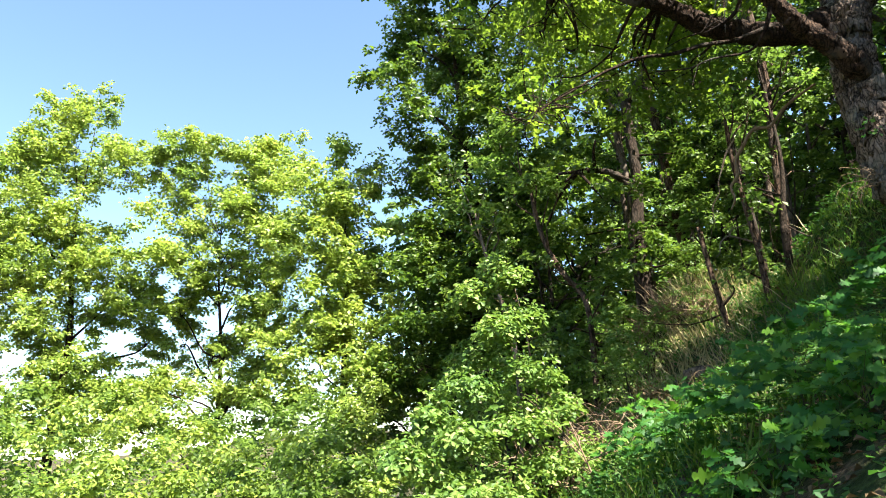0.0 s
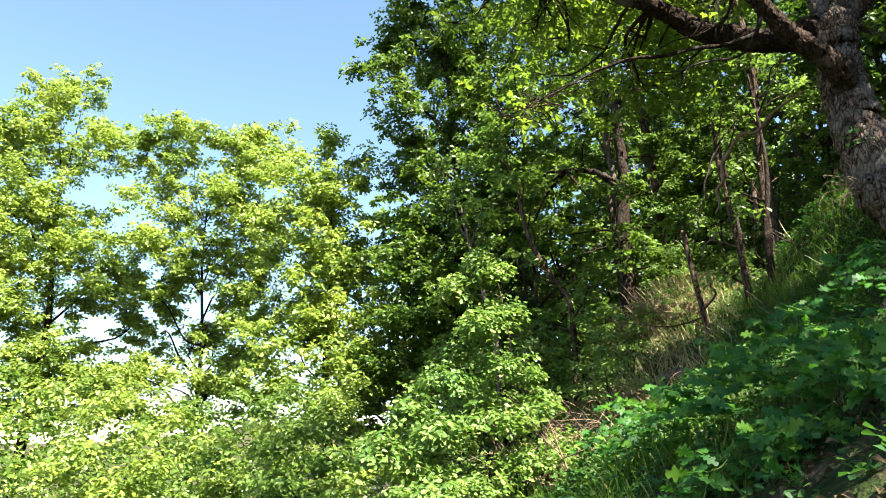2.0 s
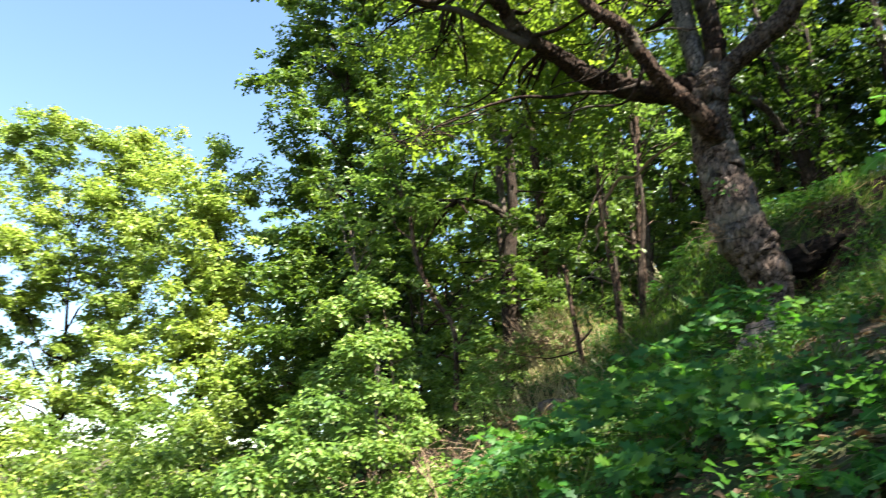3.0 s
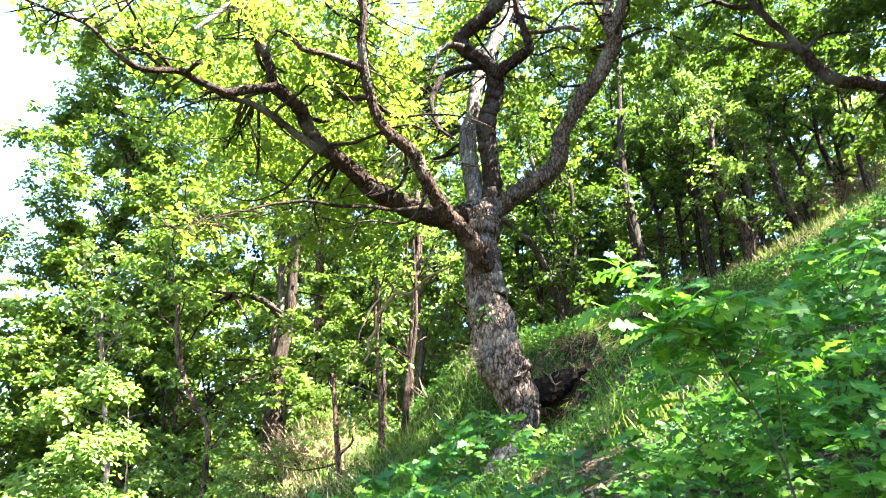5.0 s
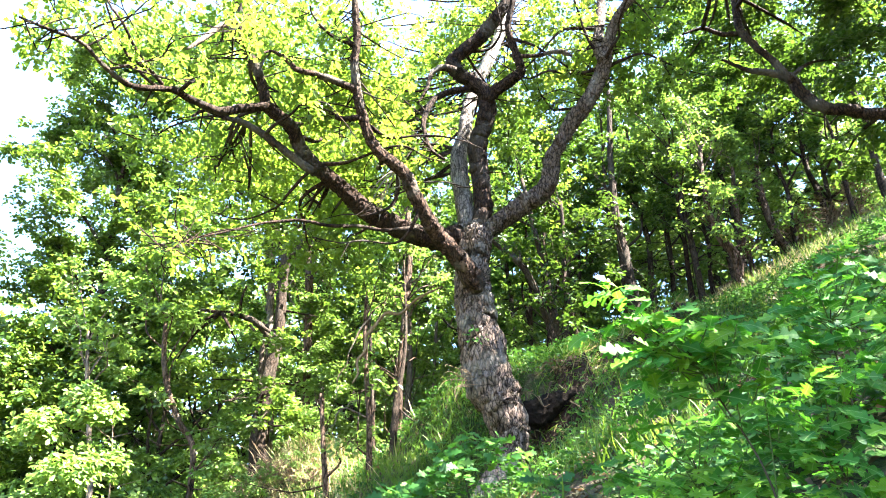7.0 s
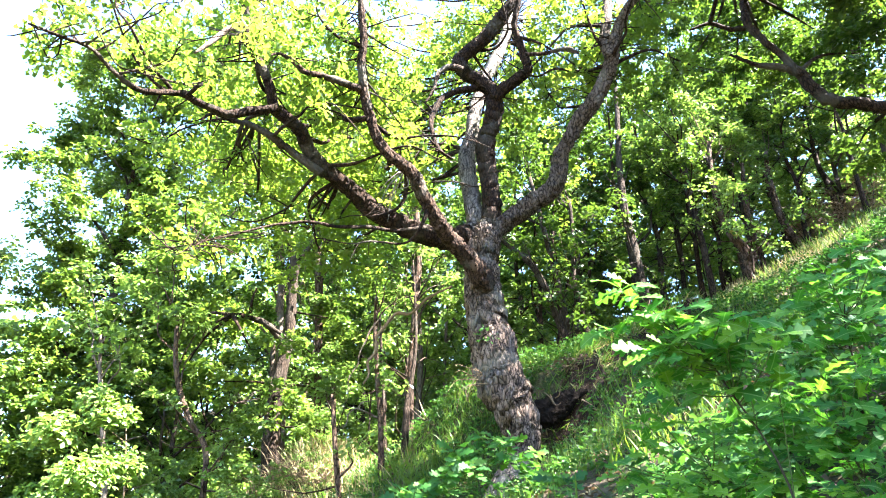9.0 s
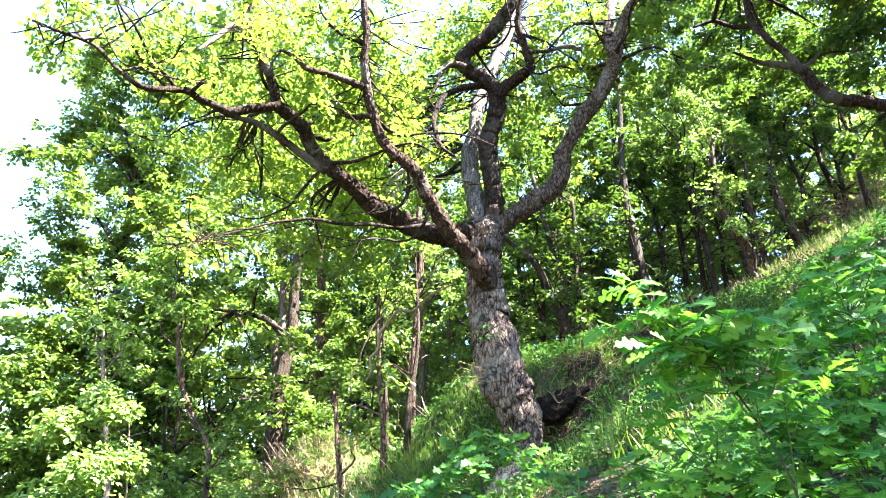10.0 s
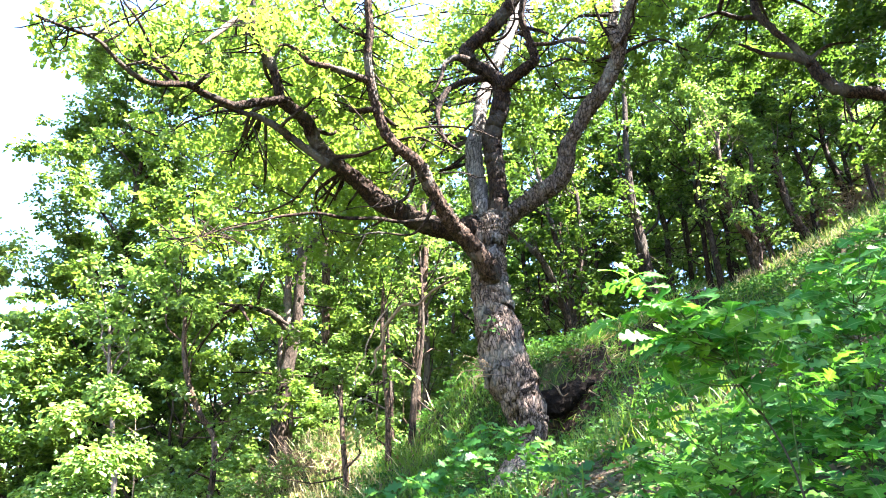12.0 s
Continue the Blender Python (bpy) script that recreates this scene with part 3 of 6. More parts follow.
        v, f = tube(np.array([(*a, 0.005), (*m, 0.0035), (*b, 0.0015)]) - off, 4, 5)
        part("dead_twig", v, f, M_BRUSH, made[0], "thin dry brown twig")
    # bleached dead twigs between the two crooked limbs
    for i in range(5):
        a = np.array([-0.42, 7.06, 6.36]) + rng.normal(0, 0.04, 3)
        b = a + np.array([rng.uniform(-0.30, 0.10), rng.uniform(-0.05, 0.25), rng.uniform(-0.55, -0.12)])
        m = (a + b) / 2 + rng.normal(0, 0.07, 3)
        v, f = tube(np.array([(*a, 0.011), (*m, 0.008), (*b, 0.003)]) - off, 5, 5, rough=0.1, rng=rng)
        part("dead_twig", v, f, M_DEADWOOD, made[1], "bleached grey dead twig")
    p = np.array([0.62, 7.84, 4.62]) + rng.normal(0, 0.07, (7, 3)) * np.array([1, 0.3, 1]) - off[:3]
    v, f = rosettes(p, np.tile([0, -0.6, 0.6], (7, 1)), 4, 0.06, rng, SINUATE, SINUATE_F)
    tagged(part("sprout", v, f, M_SAPLING_LEAF, made[0], "small green leafy shoot on the bark"), kind="stuff")
    # roots
    for az, ln, r in ((200, 0.7, 0.16), (250, 0.6, 0.14), (140, 0.6, 0.15), (80, 0.5, 0.13)):
        d = np.array([math.sin(radians(az)), math.cos(radians(az)), 0])
        rows = []
        for s in (0.15, 0.4, 0.75, 1.0):
            p = np.array([0.9, 8.02, 0]) + d * ln * s
            z = float(ground_z(p[0], p[1])) + 0.25 * (1 - s) ** 2 - 0.05 * s
            rows.append((p[0], p[1], z, r * (1.1 - 0.75 * s)))
        v, f = tube(np.array(rows) - off, 10, 4, rough=0.05, rng=rng)
        part("root", v, f, M_OAK_BARK, oak)
    # twigs and leaves
    twigs, tips, axes, shoots = [], [], [], []
    for k in range(40):
        rows, leafy = bearing[int(rng.choice([0, 0, 1, 1, 2, 5, 6, 8, 9, 9, 10, 3]))]
        line = spline(rows, 6)
        p = line[int((0.3 + 0.6 * rng.random()) * (len(line) - 1))]
        d = rng.normal(0, 1, 3) * np.array([1, 0.8, 0.5]) + np.array([0, 0.35, 0.2])
        d /= np.linalg.norm(d)
        pts, q, r = [(*p[:3], min(p[3] * 0.6, 0.034))], p[:3].copy(), min(p[3] * 0.6, 0.034)
        for j in range(6):
            d = d + rng.normal(0, 0.42, 3)
            d /= np.linalg.norm(d)
            q = q + d * rng.uniform(0.18, 0.42)
            r *= 0.76
            pts.append((*q, r))
        v, f = tube(pts, 6, 3, rough=0.05, rng=rng)
        part("branch", v, f, M_SHADED_BARK, oak)
        bearing.append((np.array(pts), 0.45))
    for rows, leafy in bearing:
        if leafy > 1:
            continue
        line = spline(rows, 6)
        n = len(line)
        length = np.linalg.norm(np.diff(line[:, :3], axis=0), axis=1).sum()
        for k in range(int(length * (9 if rows[0][3] > 0.036 else 5))):
            s = leafy + (1 - leafy) * rng.random()
            p = line[min(n - 1, int(s * n))]
            d = rng.normal(0, 1, 3)
            d[2] = abs(d[2]) * 0.55 + 0.05 if rng.random() < 0.72 else -abs(d[2]) * 0.4
            if rng.random() < 0.95:
                d[1] = abs(d[1])
            d /= np.linalg.norm(d)
            ln = rng.uniform(0.35, 1.2) * (0.5 if rows[0][3] < 0.056 else 1.0)
            q = p[:3] + d * ln * 0.5 + rng.normal(0, 0.12, 3) * ln
            e = p[:3] + d * ln + np.array([0, 0, rng.uniform(-0.15, 0.25)])
            shoots.append((e, tube([(*p[:3], min(0.013, p[3] * 0.6)), (*q, 0.007), (*e, 0.003)], 4, 2, cap=False)))
            for _ in range(int(3 + ln * 5)):
                w = rng.uniform(0.3, 1.05)
                c = p[:3] * (1 - w) + e * w + rng.normal(0, 0.16, 3)
                tips.append(c)
                axes.append(d * 0.6 + np.array([0, 0, 0.7]) + rng.normal(0, 0.25, 3))
    # the far side of the crown, carried by limbs behind the trunk
    wood = np.concatenate([spline(rows, 4)[:, :3] for rows, leafy in bearing[:17] if leafy < 1])
    for k in range(74):
        if k < 44:
            x = rng.uniform(-3.4, 1.8)
            c = np.array([x, rng.uniform(9.0, 11.0), rng.uniform(8.6 if x > 0 else 7.2, 12.0)]) - off[:3]
        else:
            c = np.array([rng.uniform(-3.6, 0.4), rng.uniform(8.3, 9.8), rng.uniform(6.6, 9.4)]) - off[:3]
        if -0.9 < c[0] + off[0] < 1.5 and c[2] + off[2] < 9.3:
            continue
        away = np.linalg.norm(wood - c, axis=1) + 2.0 * np.maximum(wood[:, 2] - c[2], 0)
        p0 = wood[int(np.argmin(away))]
        bend = [p0 * (1 - q) + c * q + rng.normal(0, 0.13, 3) + np.array([0, 0, -0.25 * math.sin(3.1 * q)]) for q in (0.3, 0.55, 0.8)]
        twigs.append(tube([(*p0, 0.022), *((*q, r) for q, r in zip(bend, (0.017, 0.012, 0.008))), (*c, 0.004)], 5, 3, cap=False))
        for _ in range(5):
            p, ax = pad_tips(c + rng.normal(0, 0.38, 3), 0.34, 0.26, 13, rng)
            tips.extend(p)
            axes.extend(ax)
    # the big limbs stay bare on their lower side; leaves sit above and beyond them
    bare = np.concatenate([spline(rows, 4) for rows, _ in bearing[:17] if rows[0][3] > 0.05])
    down = np.array([0, -0.8, -0.6])

    def clear(points):
        keep = np.ones(len(points), bool)
        for p in bare:
            d = points - p[:3]
            along = d @ down
            aside = np.linalg.norm(d - along[:, None] * down, axis=1)
            keep &= ~((along > -0.12) & (along < 2.2) & (aside < 0.13 + p[3]))
        return keep

    twigs += [w for (e, w), ok in zip(shoots, clear(np.array([e for e, _ in shoots]))) if ok]
    tips, axes = np.array(tips), np.array(axes)
    keep = clear(tips) & ((tips[:, 0] + off[0] > -2.9) | (rng.random(len(tips)) < 0.75))
    keep &= (tips[:, 2] + off[2] > 6.1) | (tips[:, 1] + off[1] > 8.0) | (rng.random(len(tips)) < 0.22)
    # gaps in the crown, through which the sun reaches the hump below the wood
    way = np.array(sun_way)
    for spot, wide in (((-2.4, 11.9, 4.1), 0.75), ((-1.7, 11.6, 3.8), 0.6), ((-2.9, 12.6, 4.4), 0.6)):
        d = tips + off[:3] - np.array(spot)
        aside = np.linalg.norm(d - (d @ way)[:, None] * way, axis=1)
        keep &= (aside > wide) | (tips[:, 1] + off[1] < 8.4) | (rng.random(len(tips)) < 0.15)
    tips, axes = tips[keep], axes[keep]
    v, f = join(twigs)
    tagged(part("twig", v, f, M_SHADED_BARK, oak), kind="stuff")
    v, f = rosettes(tips, axes, 6, 0.098, rng, SINUATE, SINUATE_F)
    part("crown", v, f, M_OAK_LEAF, oak, "fresh yellow-green oak foliage lit from above")


oak_tree()


# ---- other trees ----
def polar(az, el, d):
    """A place by its bearing, its height above level from the eye, and its distance along the ground."""
    return np.array([d * math.sin(radians(az)), d * math.cos(radians(az)), 1.6 + d * math.tan(radians(el))])


def lobed_tree(name, at, label, radius, lobes, rng, leaf_mat, bark_mat, leaf=0.15, thick=420, per=4, fork=0.45, group="", trunk=None, limb_size=1.0, bare=0, flat=0.7, spray=0.26):
    """A broadleaved tree: a tapered trunk, an ascending limb to each lobe of the crown, twigs to the sprays, and single leaves.
    lobes: rows of x, y, z, radius in the world."""
    tree = thing(name, at, label, "tree", group)
    lobes = np.array([(*(np.array(q[:3]) - np.array(at)), q[3]) for q in lobes])
    top = lobes[:, 2].max()
    mean = lobes[:, :3].mean(0)
    if trunk is None:
        k = 7
        trunk = []
        for i in range(k):
            s = i / (k - 1)
            w = 0.007 * top * math.sin(3.1 * s)
            trunk.append((mean[0] * s ** 1.6 + rng.normal(0, w), mean[1] * s ** 1.6 + rng.normal(0, w), -0.4 + (top * 0.82 + 0.4) * s, radius * (1.35 if i == 0 else 1.0) * (1 - 0.88 * s)))
    trunk = np.array(trunk)
    line = spline(trunk, 8)
    v, f = tube(trunk, 10, 4, rough=0.035, rng=rng)
    part("trunk", v, f, bark_mat, tree)
    twigs, tips, axes = [], [], []
    for x, y, z, r in lobes:
        c = np.array([x, y, z])
        out = np.linalg.norm(c[:2] - np.array([np.interp(z, line[:, 2], line[:, 0]), np.interp(z, line[:, 2], line[:, 1])]))
        zz = np.clip(z - 0.55 * out - rng.uniform(0.3, 1.0), fork * 0.5 * line[-1, 2], line[-1, 2] * 0.96)
        p0 = line[int(np.argmin(abs(line[:, 2] - zz)))]
        m1 = p0[:3] * 0.66 + c * 0.34 + np.array([0, 0, 0.10 * out]) + rng.normal(0, 0.10, 3) * min(out, 1.5)
        m2 = p0[:3] * 0.3 + c * 0.7 + np.array([0, 0, 0.06 * out]) + rng.normal(0, 0.12, 3) * min(out, 1.5)
        r0 = min(p0[3] * 0.65, (0.022 + 0.016 * out) * limb_size)
        v, f = tube([(*p0[:3], r0), (*m1, r0 * 0.8), (*m2, r0 * 0.55), (*c, r0 * 0.3)], 5, 3, rough=0.04, rng=rng)
        part("limb", v, f, bark_mat, tree)
        total = thick * r * r
        n = max(8, int(total / 13))
        bunches = rng.normal(0, 1, (int(5 + 5 * r), 3))
        bunches = bunches / np.linalg.norm(bunches, axis=1)[:, None] * (rng.random((len(bunches), 1)) ** 0.45) * r * np.array([1.0, 1.0, 0.85])
        for i in range(n):
            if i < len(bunches):
                q = c + bunches[i]
            else:
                q = c + bunches[int(rng.integers(0, len(bunches)))] + rng.normal(0, 1, 3) * np.array([0.24, 0.24, 0.15]) * r
            if i < 3 + 3 * r:
                a = m2 * 0.5 + c * 0.5
                twigs.append(tube([(*a, r0 * 0.3), (*((a + q) / 2 + rng.normal(0, 0.08, 3)), r0 * 0.2), (*q, 0.005)], 3, 2, cap=False))
            pr = spray * rng.uniform(0.7, 1.35)
            p, ax = pad_tips(q, pr, pr * flat, int(total / n * rng.uniform(0.6, 1.4)) + 1, rng)
            tips.append(p)
            axes.append(ax)
    for i in range(bare):
        p = line[int(rng.uniform(0.15, 0.6) * (len(line) - 1)), :3]
        a = rng.uniform(0, 2 * np.pi)
        d = np.array([math.cos(a), math.sin(a), rng.uniform(-0.1, 0.6)]) * rng.uniform(0.4, 1.2)
        twigs.append(tube([(*p, 0.02), (*(p + d * 0.5 + rng.normal(0, 0.1, 3)), 0.013), (*(p + d), 0.005)], 3, 2, cap=False))
    v, f = join(twigs)
    tagged(part("twig", v, f, bark_mat, tree), kind="stuff")
    v, f = rosettes(np.concatenate(tips), np.concatenate(axes), per, leaf, rng)
    part("crown", v, f, leaf_mat, tree)
    return tree


def turned(at, deg=0.0, size=1.0):
    return Matrix.Translation(at) @ Matrix.Rotation(radians(deg), 4, "Z") @ Matrix.Scale(size, 4)


def random_lobes(at, height, low, reach, count, size, rng):
    """Crown lobes spread over an uneven dome."""
    rows = []
    for i in range(count):
        s = (i + 0.5) / count
        z = low + (height - low) * s ** 0.9
        env = reach * math.sin(math.pi * (0.22 + 0.72 * s)) ** 0.8
        a = i * 2.39996 + rng.normal(0, 0.5)
        rr = env * rng.uniform(0.3, 1.0)
        rows.append((at[0] + rr * math.cos(a), at[1] + rr * math.sin(a), at[2] + z, size * rng.uniform(0.75, 1.2) * (1.1 - 0.35 * s)))
    return rows


def forest():
    rng = np.random.default_rng(5)
    kinds = {}
    for key, az, d, label, height, low, reach, count, size, radius, bark, thick in (
            ("tall", 17.4, 18.0, "slender dark-barked oak of the wood on the slope", 11.0, 3.6, 2.0, 12, 1.0, 0.105, M_FOREST_BARK, 134),
            ("bent", 29.9, 18.5, "slender crooked oak of the wood on the slope", 9.5, 3.0, 2.1, 11, 0.95, 0.095, M_SHADED_BARK, 134),
            ("pale", -1.6, 17.6, "pale-barked straight tree of the wood", 12.0, 5.0, 2.0, 11, 1.05, 0.105, M_PALE_BARK, 130),
            ("low", -20.0, 17.0, "leafy tree of the wood with branches to the ground", 7.5, 0.8, 2.2, 15, 1.05, 0.11, M_FOREST_BARK, 142),
            ("far", 8.0, 29.0, "leafy tree deep in the wood", 8.2, 0.6, 2.4, 15, 1.15, 0.12, M_FOREST_BARK, 56)):
        g = on_ground(az, d)
        leaf_mat, leaf = (M_UNDER_LEAF if key in ("low", "far") else M_SHADED_FOREST_LEAF), (0.24 if key == "far" else 0.139)
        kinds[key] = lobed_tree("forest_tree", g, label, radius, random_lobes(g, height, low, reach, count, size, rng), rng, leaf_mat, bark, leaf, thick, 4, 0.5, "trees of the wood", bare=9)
    slope_front = (("tall", 19.8, 18.6, 1.0), ("bent", 22.9, 16.5, 0.8), ("tall", 27.2, 18.2, 0.9), ("tall", 12.3, 17.5, 0.9), ("bent", 10.6, 16.0, 0.9), ("tall", 7.7, 18.5, 1.0), ("tall", 38.5, 18.0, 1.0),
                   ("bent", 24.6, 18.4, 0.7), ("bent", 31.5, 17.6, 0.75), ("bent", 36.0, 17.2, 0.7), ("bent", 13.9, 18.6, 0.8), ("bent", 9.2, 17.2, 0.85))
    slope_back = (("bent", 34.0, 19.5, 1.0), ("tall", 25.0, 22.0, 1.1), ("bent", 15.0, 22.0, 1.1), ("tall", 32.0, 23.0, 1.1), ("tall", 3.5, 21.5, 1.1), ("pale", 0.8, 20.5, 0.8), ("low", 21.5, 19.5, 0.8),
                  ("low", 34.5, 21.5, 0.9), ("low", 13.0, 20.5, 0.85))
    foot_stand = (("pale", -13.6, 16.4, 1.0), ("pale", -10.5, 18.8, 0.95), ("tall", -8.9, 19.5, 0.95), ("pale", -2.4, 22.0, 1.1), ("tall", -6.0, 22.0, 1.1), ("tall", -13.0, 23.0, 1.1), ("bent", -18.0, 21.0, 1.0),
                  ("tall", -23.0, 19.5, 0.95), ("low", -16.5, 18.0, 0.95), ("low", -24.5, 18.5, 0.9), ("low", -28.5, 20.5, 1.05), ("low", -30.5, 22.0, 1.15), ("tall", -27.0, 22.0, 1.15))
    # those beyond 45 degrees stand out of view, added to shade the right
    upper_stand = (("bent", 43.0, 17.0, 0.95), ("tall", 45.0, 22.0, 1.1), ("tall", 50.0, 16.0, 0.9), ("low", 51.0, 14.2, 0.55), ("low", 47.0, 19.5, 0.9), ("low", 42.0, 20.5, 0.9), ("tall", 53.5, 14.2, 0.75))
    for stand in (slope_front, slope_back, foot_stand, upper_stand):
        for kind, az, d, size in stand:
            copy_thing(kinds[kind], turned(on_ground(az, d), az * 53 % 360, size))
    # the depth of the wood: three loose ranks of leafy trees
    for rank, (start, gap, depth, size) in enumerate(((-30.0, 8.2, 24.5, 1.1), (-26.0, 7.6, 28.0, 1.22), (-29.0, 8.6, 32.0, 1.5))):
        for i in range(9 if rank < 2 else 5):
            az = start + gap * i + rng.uniform(-1.2, 1.2)
            copy_thing(kinds["far"], turned(on_ground(az, depth + rng.uniform(-1.2, 1.2)), rng.uniform(0, 360), size * rng.uniform(0.92, 1.1)))


forest()


def forked_tree():
    """The dark tree with a Y fork, whose arm reaches out low."""
    rng = np.random.default_rng(21)
    base = Vector((-2.95, 13.27, float(ground_z(-2.95, 13.27))))
    tree = thing("forked_tree", base, "dark forked tree with a low crooked arm beside the wood", "tree")
    off = np.array([*base, 0])
    rows = {
        "trunk": [(-2.97, 13.27, 2.93, 0.22), (-2.98, 13.27, 3.6, 0.205), (-3.08, 13.27, 4.83, 0.193), (-3.06, 13.27, 5.49, 0.164), (-3.01, 13.27, 5.94, 0.156), (-2.96, 13.27, 6.42, 0.141), (-2.96, 13.27, 7.15, 0.139), (-2.99, 13.27, 7.79, 0.13), (-3.01, 13.27, 8.39, 0.132)],
        "limb": [(-3, 13.27, 8.29, 0.108), (-3.2, 13.25, 8.78, 0.079), (-3.39, 13.24, 9.19, 0.074), (-3.57, 13.22, 9.68, 0.062), (-3.76, 13.2, 10.41, 0.051), (-3.89, 13.17, 11.33, 0.026)],
        "limb_b": [(-3, 13.27, 8.29, 0.114), (-2.75, 13.24, 8.62, 0.103), (-2.5, 13.21, 8.89, 0.091), (-2.31, 13.18, 9.12, 0.074), (-2.04, 13.13, 9.67, 0.056), (-1.85, 13.07, 10.53, 0.032)],
        "limb_c": [(-2.96, 13.27, 6.18, 0.101), (-3.13, 13.01, 6.49, 0.089), (-3.32, 12.83, 6.66, 0.078), (-3.61, 12.62, 6.72, 0.066), (-3.88, 12.42, 6.68, 0.054), (-4.1, 12.2, 6.45, 0.026)]}
    for key, r in rows.items():
        v, f = tube(np.array(r) * np.array([1, 1, 1, 0.84]) - off, 16, 7, rough=0.03, rng=rng, ridges=0.014, wobble=0.05)
        part(key.split("_")[0], v, f, M_FOREST_BARK if key == "trunk" else M_SHADED_BARK, tree)
    tips, axes = [], []
    starts = [np.array(q[:3]) for k, r in rows.items() for q in r[2:-1]]
    for az, el, d, r in ((-18.3, 28.5, 13, 0.9), (-15.5, 32.1, 14, 1.07), (-18.9, 20.4, 13.5, 0.8), (-11.7, 34.9, 14, 1.25), (-8.1, 31.9, 13.5, 1.03), (-17.2, 16.2, 13, 0.65),
                         (-9.3, 21.8, 13.5, 0.7), (-7.0, 25.8, 14, 0.8), (-20.5, 16.4, 14.5, 0.74), (-9.0, 16.0, 14, 0.7), (-14.5, 39.0, 14, 1.3), (-8.0, 38.0, 13.5, 1.2),
                         (-12.6, 15.4, 12.6, 0.42), (-14.2, 13.6, 12.5, 0.4), (-12.2, 19.6, 12.6, 0.38), (-15.6, 19.0, 12.6, 0.45), (-11.0, 13.2, 12.8, 0.45), (-15.2, 24.6, 12.8, 0.4)):
        c = polar(az, el, d)
        s = min(starts, key=lambda q: np.linalg.norm(q - c))
        mid = (s + c) / 2 + np.array([0, 0, 0.15]) + rng.normal(0, 0.15, 3)
        v, f = tube([(*(s - off[:3]), 0.04), (*(mid - off[:3]), 0.026), (*(c - off[:3]), 0.01)], 6, 5, rough=0.04, rng=rng)
        part("branch", v, f, M_SHADED_BARK, tree)
        n = int(5 + 3 * r)
        for i in range(n):
            dd = rng.normal(0, 1, 3)
            dd /= np.linalg.norm(dd)
            q = c - off[:3] + dd * r * np.array([0.75, 0.75, 0.6])
            p, ax = pad_tips(q, r * rng.uniform(0.4, 0.6), r * 0.25, int(330 * r * r / n), rng)
            tips.append(p)
            axes.append(ax)
    v, f = rosettes(np.concatenate(tips), np.concatenate(axes), 4, 0.125, rng)
    part("crown", v, f, M_CORNER_LEAF, tree)


forked_tree()


